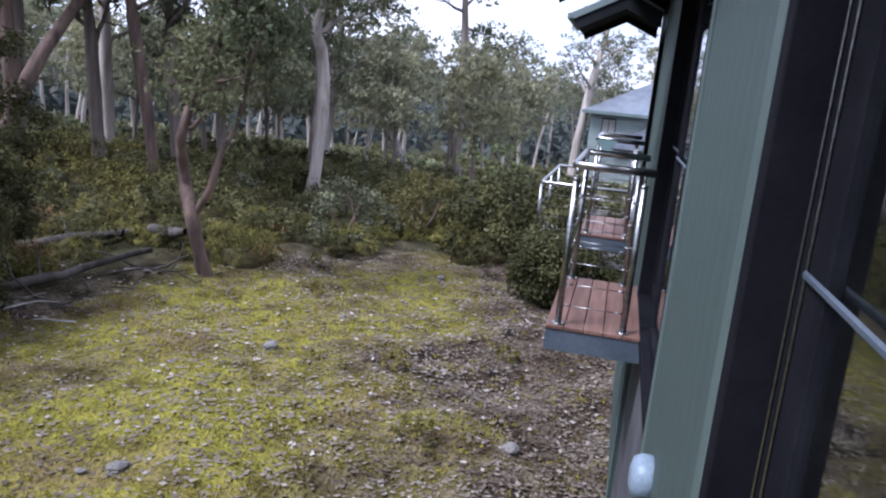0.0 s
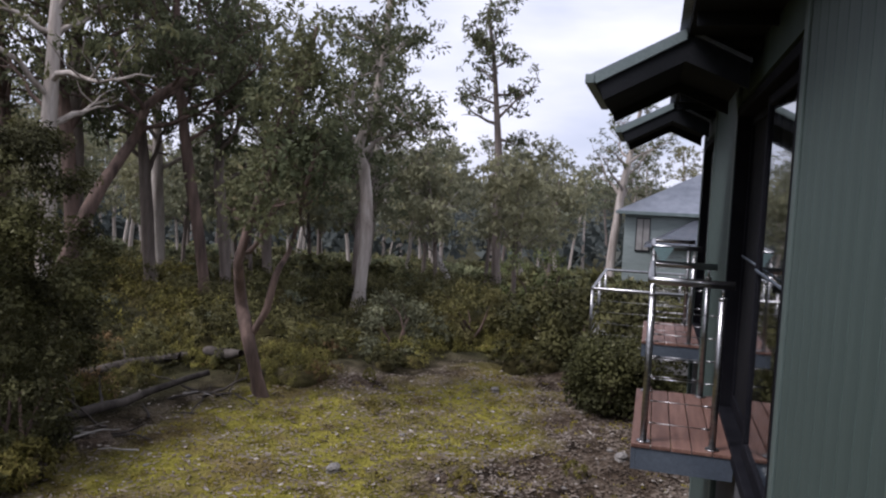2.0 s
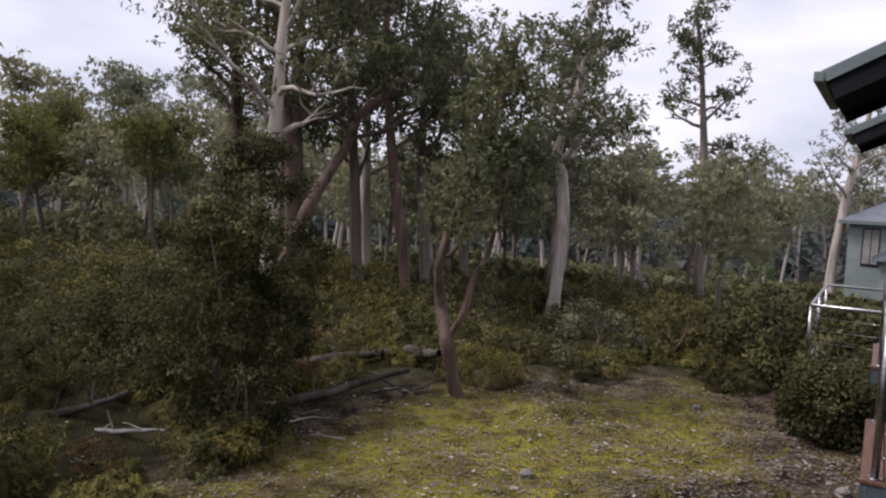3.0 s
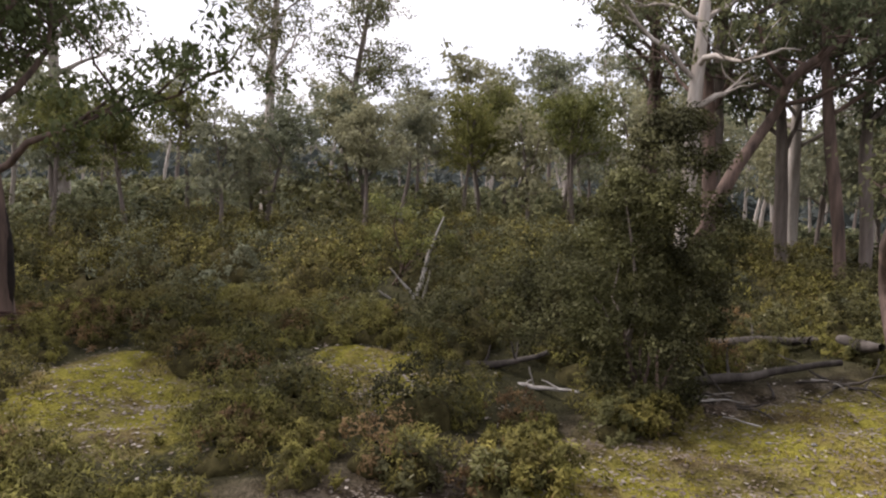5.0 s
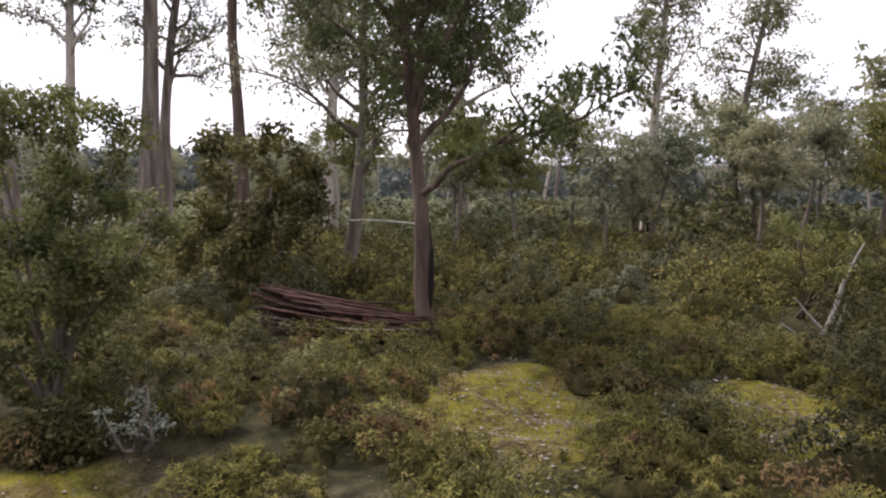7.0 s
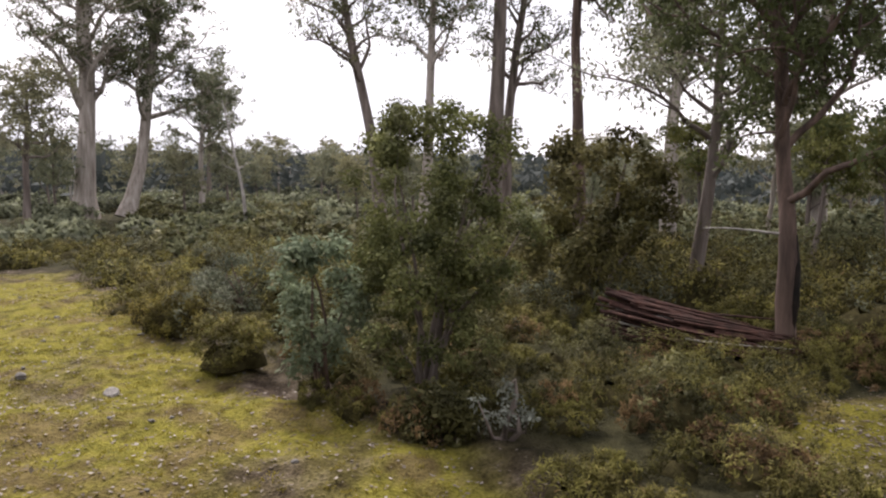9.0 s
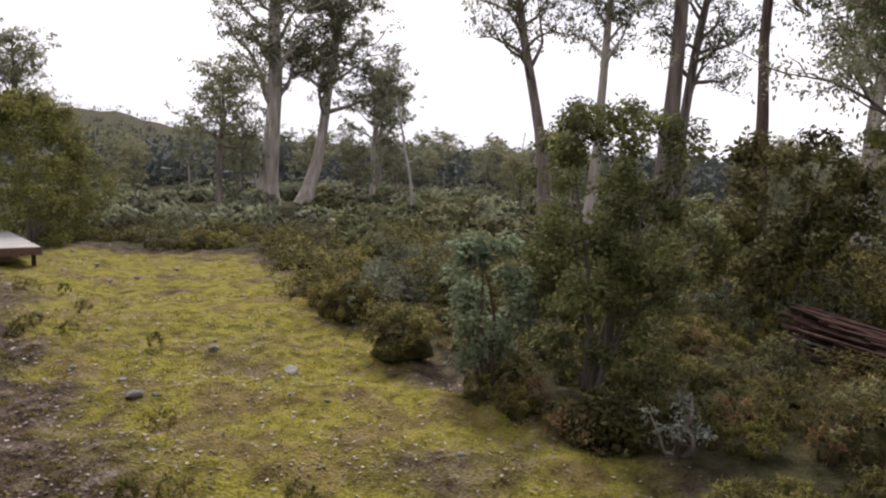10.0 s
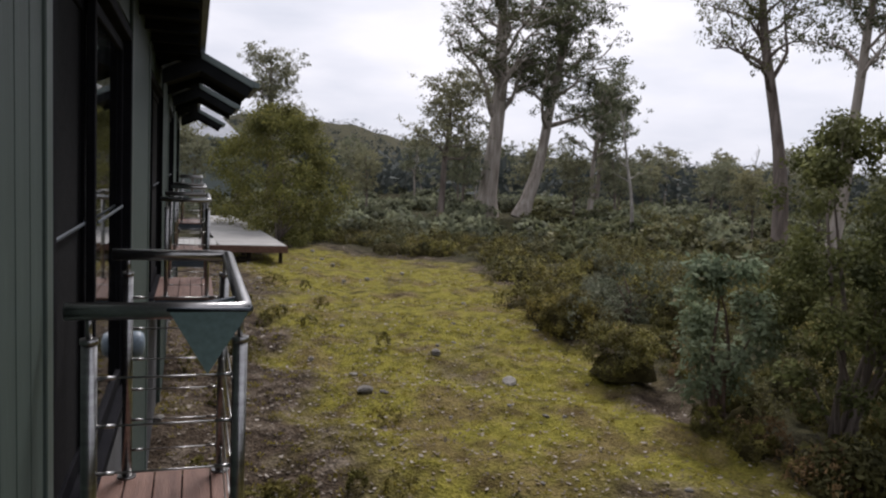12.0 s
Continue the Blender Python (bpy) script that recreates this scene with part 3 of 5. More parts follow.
def canopy(y0, y1):
    """A small gabled hood over a balcony, open below, with deep side boards."""
    top = thing("balcony_hood", "small dark gabled hood with grey-green edge boards above a balcony", "canopy", "balcony hoods", at=(0, (y0 + y1) / 2, 2.2))
    h = (y1 - y0) / 2

    def slab(points):
        bm = bmesh.new()
        front = [bm.verts.new((x, -h, z - 2.2)) for x, z in points]
        back = [bm.verts.new((x, h, z - 2.2)) for x, z in points]
        bm.faces.new(front)
        bm.faces.new(back[::-1])
        for i in range(len(points)):
            j = (i + 1) % len(points)
            bm.faces.new((front[j], front[i], back[i], back[j]))
        return bm

    ob = part("roof_sheet", slab([(-0.95, 2.185), (-0.42, 2.445), (-0.06, 2.27), (-0.06, 2.245), (-0.42, 2.42), (-0.95, 2.16)]), ROOF, top, "grey metal sheet")
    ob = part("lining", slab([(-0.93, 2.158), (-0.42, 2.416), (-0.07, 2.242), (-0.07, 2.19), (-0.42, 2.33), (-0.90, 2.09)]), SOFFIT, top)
    for y in (-h - 0.012, h + 0.012):
        bm = bmesh.new()
        pts = [(-0.945, 2.175), (-0.42, 2.435), (-0.42, 2.375), (-0.915, 2.125)]
        a = [bm.verts.new((x, y - 0.012, z - 2.2)) for x, z in pts]
        b = [bm.verts.new((x, y + 0.012, z - 2.2)) for x, z in pts]
        bm.faces.new(a), bm.faces.new(b[::-1])
        for i in range(4):
            bm.faces.new((a[(i + 1) % 4], a[i], b[i], b[(i + 1) % 4]))
        part("barge_board", bm, FASCIA, top, "grey-green barge board")
        bm = bmesh.new()
        pts = [(-0.90, 2.115), (-0.42, 2.365), (-0.07, 2.20), (-0.07, 2.10), (-0.42, 2.255), (-0.87, 2.03)]
        a = [bm.verts.new((x, y * 0.97 - 0.015, z - 2.2)) for x, z in pts]
        b = [bm.verts.new((x, y * 0.97 + 0.015, z - 2.2)) for x, z in pts]
        bm.faces.new(a), bm.faces.new(b[::-1])
        for i in range(len(pts)):
            j = (i + 1) % len(pts)
            bm.faces.new((a[j], a[i], b[i], b[j]))
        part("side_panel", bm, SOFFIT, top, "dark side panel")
    part("gutter", bevel(box(bmesh.new(), -0.98, -0.925, -h - 0.03, h + 0.03, -0.075, -0.02), 0.008), FASCIA, top)
    return top


for y in BALCONY_Y[:2] + BALCONY_Y[4:]:
    settle(canopy(y - 0.66, y + 0.66), y)

# ---------------------------------------------------------------- balconies
RAIL_X, RAIL_IN, HALF, DEPTH = -0.525, -0.06, 0.66, 0.585


def balcony():
    top = thing("balcony", "small timber-decked balcony with stainless cable railing", "balcony", "balconies on the facade")
    w = DEPTH / 5
    for i in range(5):
        x0 = -DEPTH + i * w
        part("deck_board", bevel(box(bmesh.new(), x0 + 0.003, x0 + w - 0.003, -HALF - 0.02, HALF + 0.02, -0.025, 0.0), 0.003, 1), DECK_WOOD, top)
    bm = bmesh.new()
    box(bm, -DEPTH + 0.004, -DEPTH + 0.03, -HALF - 0.012, HALF + 0.012, -0.16, -0.026)
    box(bm, -DEPTH + 0.031, -0.001, -HALF - 0.012, -HALF + 0.02, -0.16, -0.026)
    box(bm, -DEPTH + 0.031, -0.001, HALF - 0.02, HALF + 0.012, -0.16, -0.026)
    box(bm, -DEPTH + 0.031, -0.001, -0.02, 0.02, -0.15, -0.026)
    part("frame", bm, BEAM, top, "slate blue steel edge frame")
    e = HALF - 0.035
    rail = bmesh.new()
    bar(rail, [(RAIL_IN, -e, 0.98), (RAIL_X + 0.02, -e, 0.98), (RAIL_X, -e + 0.02, 0.98), (RAIL_X, e - 0.02, 0.98), (RAIL_X + 0.02, e, 0.98), (RAIL_IN, e, 0.98)], 0.024, 12)
    part("top_rail", rail, STEEL, top)
    for x in (RAIL_X + 0.012, RAIL_IN - 0.06):
        for y in (-e, e):
            bm = bmesh.new()
            bar(bm, [(x, y, 0.0), (x, y, 0.008)], 0.04, 12)
            bar(bm, [(x, y, 0.004), (x, y, 0.90)], 0.021, 12)
            bar(bm, [(x, y, 0.89), (x, y, 0.905)], 0.024, 12)
            bar(bm, [(x, y, 0.90), (x, y, 0.975)], 0.008, 8)
            part("post", bm, STEEL, top)
    for k in range(6):
        z = 0.12 + k * 0.135
        for y in (-e, e):
            a, b = (RAIL_X + 0.03, y, z), (RAIL_IN - 0.08, y, z)
            bm = bar(bmesh.new(), [a, b], 0.003, 6)
            for p, s in ((a, 1), (b, -1)):
                bar(bm, [p, (p[0] + s * 0.045, p[1], p[2])], 0.006, 6)
            part("cable", bm, STEEL, top)
        a, b = (RAIL_X + 0.012, -e + 0.02, z), (RAIL_X + 0.012, e - 0.02, z)
        bm = bar(bmesh.new(), [a, b], 0.003, 6)
        for p, s in ((a, 1), (b, -1)):
            bar(bm, [p, (p[0], p[1] + s * 0.045, p[2])], 0.006, 6)
        part("cable", bm, STEEL, top)
    return top


first = balcony()
first.location = (0, BALCONY_Y[0], 0)
for y in BALCONY_Y[1:]:
    copy_thing(first, SWING @ pose(0, y, 0) if y < -0.6 else pose(0, y, 0))


def corner_pot(y, side):
    """An inverted three-sided pot that hangs in a rail corner."""
    top = thing("corner_ashtray", "teal inverted-pyramid metal ashtray hung in the rail corner", "ashtray", "rail corner ashtrays", at=(RAIL_X, y, 0.985))
    bm = bmesh.new()
    for s, z in ((0.0, 0.0), (0.006, -0.002)):
        a = bm.verts.new((-0.012 + s, side * (0.026 - s), z))
        b = bm.verts.new((0.205 - 2 * s, side * (0.026 - s), z))
        c = bm.verts.new((-0.012 + s, side * (-0.19 + 2 * s), z))
        d = bm.verts.new((0.10, side * (0.012 - s), -0.185 + 2 * s))
        for f in ((a, b, d), (b, c, d), (c, a, d)):
            bm.faces.new(f)
    part("bowl", bm, POT_TEAL, top)
    bm = bar(bmesh.new(), [(-0.012, side * 0.026, 0.002), (0.205, side * 0.026, 0.002), (-0.012, side * -0.19, 0.002), (-0.012, side * 0.026, 0.002)], 0.006, 6)
    part("rim", bm, BEAM, top, "darker rolled rim")
    return top


settle(corner_pot(-3.38 + HALF - 0.035, 1), -3)
corner_pot(9.15 - HALF + 0.035, -1)


# ---------------------------------------------------------------- doors
def sliding_door(n, y0, y1, screened):
    top = tagged(thing("door_%d" % n, "black-framed sliding glass door with a mid rail", "door", at=(0.04, y0, 0)), kind="structure")
    w = y1 - y0

    def member(name, a0, a1, z0, z1, x0, x1, parent, material=FRAME_BLACK):
        return part(name, bevel(box(bmesh.new(), x0, x1, a0, a1, z0, z1), 0.004, 1), material, parent)

    member("jamb", 0.0, 0.07, -0.05, DOOR_TOP, -0.06, 0.09, top)
    member("jamb", w - 0.07, w, -0.05, DOOR_TOP, -0.06, 0.09, top)
    member("head", 0.071, w - 0.071, DOOR_TOP - 0.06, DOOR_TOP, -0.058, 0.088, top)
    member("sill", 0.071, w - 0.071, -0.05, 0.02, -0.058, 0.088, top)
    half = w / 2
    for i, (a0, a1, x) in enumerate(((0.075, half + 0.04, 0.0), (half - 0.04, w - 0.075, 0.045))):
        sash = member("sash", a0, a0 + 0.06, 0.03, DOOR_TOP - 0.07, x - 0.015, x + 0.02, top)
        own = i == 1 and not screened
        wide, rest = (0.195, 0.075) if own else (0.06, 0.06)
        member("stile", a1 - wide, a1, 0.03, DOOR_TOP - 0.07, x - 0.015, x + 0.02, sash)
        if own:
            member("track_and_glint_strip", a1 - 0.012, a1 - 0.004, 0.04, DOOR_TOP - 0.08, x - 0.021, x - 0.0155, sash, STEEL)
            # steel strip added in place of a bright reflection on the stile
            member("track_and_glint_strip", a1 - 0.076, a1 - 0.062, 0.04, DOOR_TOP - 0.08, x - 0.021, x - 0.0155, sash, STEEL)
        member("bottom_rail", a0 + 0.061, a1 - wide - 0.001, 0.03, 0.12, x - 0.014, x + 0.019, sash)
        member("upper_rail", a0 + 0.061, a1 - wide - 0.001, DOOR_TOP - 0.13, DOOR_TOP - 0.07, x - 0.014, x + 0.019, sash)
        member("mid_rail", a0 + 0.061, a1 - rest - 0.001, 1.090, 1.106, x - 0.026, x - 0.0165, sash, BEAM)
        pane = part("pane", box(bmesh.new(), x, x + 0.006, a0 + 0.055, a1 - wide + 0.005, 0.115, DOOR_TOP - 0.125), SCREEN if i == screened else GLASS, sash, "black insect screen" if i == screened else "")
        pane.visible_shadow = i == screened
    return top


for n, (o0, o1) in enumerate(OPENINGS, 1):
    settle(sliding_door(n, o0, o1, n % 2 == 0), o0)
    # gathered curtain inside, at one side of the opening
    top = thing("curtain", "pale gathered curtain hanging inside the glass door", "curtain", "room curtains", at=(0.34, o1 - 0.95, 0))
    k = np.linspace(0, 1, 60)
    vx, vy = 0.035 * np.sin(k * 2 * np.pi * 7), k * 0.75
    vs = np.concatenate([np.stack([vx, vy, np.full(60, 0.03)], 1), np.stack([vx * 0.8, vy, np.full(60, 2.25)], 1)])
    ob = new("cloth", raw_mesh("cloth", vs, [(i, i + 1, 61 + i, 60 + i) for i in range(59)], CURTAIN, True))
    ob.parent = top
    ob.modifiers.new("thickness", "SOLIDIFY").thickness = 0.004
    settle(top, o0)


def wall_vent(y, z):
    top = thing("wall_vent", "rounded blue-grey vent cap on the outer wall", "vent", "wall vents", at=(0, y, z))
    prof = [(0.0, 0.075), (-0.02, 0.083), (-0.055, 0.083), (-0.08, 0.068), (-0.09, 0.035)]
    bm = bmesh.new()
    bar(bm, [(x, 0, 0) for x, r in prof], [r for x, r in prof], 16)
    part("cap", bm, VENT_GREY, top)
    part("flange", bar(bmesh.new(), [(-0.001, 0, 0), (-0.012, 0, 0)], 0.105, 18), VENT_GREY, top)
    return top


wall_vent(3.25, 0.05)
settle(wall_vent(-5.75, 0.18), -5)

# ---------------------------------------------------------------- house to the north
def far_house():
    top = thing("neighbour_house", "two-storey sage green house with grey hipped metal roofs", "house", at=(0, 45, -4.4))
    z = 5.15
    part("wall", box(bmesh.new(), -2.2, 9.0, 0, 8, 0, z), HOUSE_GREEN, top)
    bm = bmesh.new()
    c = [bm.verts.new(v) for v in ((-2.7, -0.5, z), (9.5, -0.5, z), (9.5, 8.5, z), (-2.7, 8.5, z), (2.0, 4.0, z + 2.4), (5.0, 4.0, z + 2.4))]
    for f in ((0, 1, 5, 4), (1, 2, 5), (2, 3, 4, 5), (3, 0, 4), (3, 2, 1, 0)):
        bm.faces.new([c[i] for i in f])
    part("roof", bm, ROOF, top, "grey hipped metal roof")
    part("fascia", box(bmesh.new(), -2.72, 9.52, -0.53, -0.5, z - 0.16, z + 0.02), FASCIA, top)
    win = part("window", box(bmesh.new(), -1.55, -0.75, -0.05, -0.003, z - 2.3, z - 0.35), FRAME_BLACK, top, "narrow dark-framed window")
    for a, b in ((-1.50, -1.17), (-1.13, -0.80)):
        part("pane", box(bmesh.new(), a, b, -0.058, -0.052, z - 2.2, z - 0.42), ROOM, win)
    part("porch_wall", box(bmesh.new(), -0.6, 9.0, -4.0, -0.01, 0, z - 1.75), HOUSE_GREEN, top)
    bm = bmesh.new()
    y = z - 1.75
    c = [bm.verts.new(v) for v in ((-1.0, -4.4, y), (9.4, -4.4, y), (9.4, -0.02, y + 1.5), (1.8, -0.02, y + 1.5), (-1.0, -0.02, y))]
    for f in ((0, 1, 2, 3), (0, 3, 4), (4, 3, 2, 1, 0)):
        bm.faces.new([c[i] for i in f])
    part("porch_roof", bm, ROOF, top, "lower grey metal roof")
    return top


far_house()

def far_lodge():
    """A long low building past the south end, seen over the trees."""
    top = thing("far_lodge", "distant lodge with a wide grey metal roof among trees", "house", at=(-20.0, -58.0, -1.9))
    top.rotation_euler = (0, 0, radians(-19))
    part("wall", box(bmesh.new(), -4.6, 9.0, -9.0, 0.0, 0.0, 5.0), HOUSE_GREEN, top)
    bm = bmesh.new()
    c = [bm.verts.new(v) for v in ((-5.3, 0.7, 4.9), (9.7, 0.7, 4.9), (9.7, -9.7, 4.9), (-5.3, -9.7, 4.9), (-3.2, -4.5, 7.4), (7.6, -4.5, 7.4))]
    for f in ((0, 1, 5, 4), (1, 2, 5), (2, 3, 4, 5), (3, 0, 4), (3, 2, 1, 0)):
        bm.faces.new([c[i] for i in f])
    part("roof", bm, ROOF, top, "grey hipped metal roof")
    part("fascia", box(bmesh.new(), -5.33, 9.73, 0.70, 0.74, 4.72, 4.92), FASCIA, top)
    return top


far_lodge()

lower = thing("lower_deck", "wide lower deck with a stainless rail beyond the lodge end", "deck", at=(0, 13.6, -0.92))
part("platform", box(bmesh.new(), -1.45, 1.5, -1.7, 1.7, -0.16, 0.0), DECK_GREY, lower)
part("top_rail", bar(bmesh.new(), [(1.4, -1.6, 1.0), (-1.35, -1.6, 1.0), (-1.37, -1.58, 1.0), (-1.37, 1.58, 1.0), (-1.35, 1.6, 1.0), (1.4, 1.6, 1.0)], 0.024, 10), STEEL, lower)
for x, y in ((-1.37, -1.6), (-1.37, 1.6), (0.0, -1.6), (0.0, 1.6), (-1.37, 0.0)):
    part("post", bar(bmesh.new(), [(x, y, 0.0), (x, y, 0.98)], 0.02, 8), STEEL, lower)
for k in range(5):
    z = 0.15 + k * 0.17
    part("cable", bar(bmesh.new(), [(1.4, -1.6, z), (-1.37, -1.6, z)], 0.003, 5), STEEL, lower)
    part("cable", bar(bmesh.new(), [(-1.37, -1.6, z), (-1.37, 1.6, z)], 0.003, 5), STEEL, lower)
for x, y in ((-1.3, -1.5), (-1.3, 1.5), (0.2, -1.5), (0.2, 1.5)):
    part("stump", box(bmesh.new(), x - 0.06, x + 0.06, y - 0.06, y + 0.06, -0.9, -0.161), CHAR, lower)

# ---------------------------------------------------------------- boardwalk past the south end
walkway = settle(thing("boardwalk", "low grey weathered timber boardwalk with a dark edge beam", "boardwalk", at=(0, -24.0, -1.08)), -24)
for k in range(62):
    y = 1.2 - k * 0.185
    part("plank", box(bmesh.new(), -2.95 + 0.15 * k * 0.09, -1.05 + 0.1 * k * 0.09, y - 0.088, y + 0.088, 0.03, 0.065), DECK_GREY, walkway)
for k in range(12):
    x = -1.0 + k * 0.15
    part("plank", box(bmesh.new(), x, x + 0.142, -0.6, 1.25, 0.025, 0.06), DECK_GREY, walkway)
part("edge_beam", box(bmesh.new(), -2.98, 0.8, 1.27, 1.33, -0.14, 0.05), DECK_WOOD, walkway, "dark edge beam")
for x in (-2.8, -1.9, -1.0, 0.2):
    for y in (1.1, -1.5, -4.5, -8.0):
        part("stump", box(bmesh.new(), x - 0.05, x + 0.05, y - 0.05, y + 0.05, -0.75, 0.028), CHAR, walkway, "dark timber stump")



# ---------------------------------------------------------------- single trees
def rooted(x, y):
    return (x, y, float(ground_z(x, y)))


def bent(at, steps, seed=1):
    """A trunk line from (sideways, up) steps, sideways as seen from the balcony, with some play in depth."""
    rng = np.random.default_rng(seed)
    d = math.hypot(at[0] + 0.5, at[1])
    rx, ry = at[1] / d, -(at[0] + 0.5) / d
    out = []
    for i, (s, u) in enumerate(steps):
        q = rng.normal() * 0.12 * min(i, 2)
        out.append((rx * s + ry * q, ry * s - rx * q, u))
    return out


at = rooted(-5.79, 10.08)
tree("twisted_gum", 3, 5, 0.09, 0.52, 0.9, "twisted reddish-barked gum with a forked trunk at the clearing edge", BARK_RED, LEAF_GUM, at,
     spine=bent(at, [(0, -0.2), (-0.16, 0.55), (-0.24, 0.9), (-0.36, 1.3), (-0.38, 1.9), (-0.2, 2.6), (0.15, 3.4), (0.4, 4.3), (0.6, 5.2)]), limbs=13, twigs=5, per=34, size=0.10, tuft=(0.27, 0.27, 0.30))
tree("twisted_gum", 4, 3, 0.045, 0.7, 0.7, "second stem of the twisted gum, leaning out", BARK_RED, LEAF_GUM, (at[0] + 0.02, at[1], at[2] + 0.85),
     spine=bent(at, [(-0.2, 0), (0.0, 0.35), (0.12, 0.9), (0.32, 1.2), (0.5, 2.2), (0.75, 3.0)]), limbs=8, twigs=4, per=30, size=0.10, tuft=(0.25, 0.25, 0.28), flare=1.0)
at = rooted(-7.49, 17.74)
tree("tall_gum", 5, 11, 0.155, 0.40, 1.9, "tall pale-barked gum with a bowed trunk", BARK_PALE, LEAF_GUM, at,
     spine=bent(at, [(0, -0.2), (0.1, 1.0), (0.18, 2.1), (0.1, 3.4), (-0.15, 4.0), (0.1, 4.6), (0.4, 5.6), (0.5, 7.2), (0.7, 9), (0.9, 11)]), limbs=16, twigs=6, per=32, size=0.14, tuft=(0.40, 0.40, 0.30))
tree("tall_gum", 6, 8, 0.10, 0.34, 1.5, "slim gum with a long side stem", BARK_GREY, LEAF_GUM, rooted(-7.9, 18.6), lean=(-0.12, 0.05), limbs=11, twigs=5, per=30, size=0.14, tuft=(0.4, 0.4, 0.3))
tree("stag_headed_gum", 7, 10.6, 0.19, 0.55, 1.7, "tall sparse gum with a dead forked top", BARK_GREY, LEAF_GUM, rooted(-6.23, 28.5), limbs=14, twigs=5, per=34, size=0.16, tuft=(0.42, 0.42, 0.24), bare=0.4, wobble=0.03)
tree("dead_stag", 8, 6.0, 0.14, 0.55, 1.5, "leaning dead gum with bleached branches", BARK_DEAD, LEAF_GUM, rooted(-8.13, 29.6), lean=(-0.38, -0.1), limbs=9, twigs=3, bare=0.75, per=30)
tree("tall_gum", 9, 12, 0.15, 0.34, 2.8, "pale smooth gum with spreading limbs over a dark bush", BARK_PALE, LEAF_GUM, rooted(-11.6, 12.1), lean=(0.03, -0.02), limbs=18, twigs=6, per=48, size=0.14, tuft=(0.42, 0.42, 0.3), bare=0.35)
tree("tall_gum", 10, 11, 0.16, 0.36, 2.6, "brown-barked gum with heavy limbs", BARK_RED, LEAF_GUM, rooted(-12.6, 14.2), lean=(-0.05, 0.02), limbs=17, twigs=6, per=48, size=0.14, tuft=(0.44, 0.44, 0.32), bare=0.35)
at = rooted(-12.2, 13.4)
tree("leaning_gum", 11, 6, 0.15, 0.5, 2.2, "thick leaning gum limb rising over the scrub", BARK_RED, LEAF_GUM, at,
     spine=bent(at, [(-0.6, -0.2), (0.1, 1.6), (0.5, 2.6), (1.3, 3.9), (1.5, 4.6), (2.3, 5.2), (3.0, 6.2)]), limbs=10, twigs=5, per=34, size=0.14, tuft=(0.4, 0.4, 0.3))
for s, (x, y, h, r, bark, lab) in enumerate([
        (-13.7, 18.1, 8.5, 0.17, BARK_GREY, "straight grey gum among the scrub"), (-11.0, 17.5, 8.0, 0.15, BARK_GREY, "slim grey gum behind the clearing"),
        (-14.7, 19.8, 9.0, 0.18, BARK_PALE, "pale gum at the forest edge"), (-11.9, 21.2, 8.0, 0.16, BARK_GREY, "grey gum at the forest edge"),
        (-10.2, 25.0, 8.4, 0.16, BARK_PALE, "pale slim gum in the wood"), (-16.0, 15.4, 10.0, 0.22, BARK_RED, "brown gum behind the dark bush"),
        (-14.2, 15.8, 12, 0.18, BARK_GREY, "tall grey gum with a full crown"),
        (-10.4, 15.6, 10, 0.13, BARK_RED, "slim brown gum above the twisted one"), (-2.9, 45.5, 12.5, 0.28, BARK_PALE, "spreading gum beside the far house")]):
    tree("gum_tree", 40 + s, h, r, 0.38, 2.6, lab, bark, LEAF_GUM, rooted(x, y), limbs=15, twigs=6, per=42, size=0.15, tuft=(0.46, 0.46, 0.30), wobble=0.04, bare=0.3)
at = rooted(-13.51, 0.14)
burnt = tree("burnt_gum", 21, 11, 0.135, 0.29, 3.5, "reddish gum with a charred hollow at its base", BARK_RED, LEAF_GREEN, at, lean=(0.0, 0.02), split=True, limbs=26, twigs=7, per=120, size=0.115, tuft=(0.56, 0.56, 0.42),
             spine=bent(at, [(0, -0.2), (-0.08, 0.8), (-0.05, 1.9), (-0.2, 3.2), (-0.28, 4.6), (-0.5, 5.8), (-0.3, 7.2), (-0.4, 9.0), (-0.2, 11)]))
bm = bmesh.new()
bar(bm, [(0.10, 0.02, 0.35), (0.11, 0.04, 0.9), (0.11, 0.05, 1.5), (0.08, 0.04, 2.0)], [0.03, 0.085, 0.07, 0.015], 9)
twig = Wood()
twig.tube(grow(np.random.default_rng(5), (0.0, -0.08, 2.0), (0.12, -1.0, 0.05), 1.25, 8, 0.10, 0.02), np.linspace(0.022, 0.007, 9), 6)
ob = new("bare_branch", twig.mesh("bare_branch", BARK_DEAD))
ob.parent = burnt
part("charred_hollow", bm, CHAR, burnt, "charred hollow in the trunk")
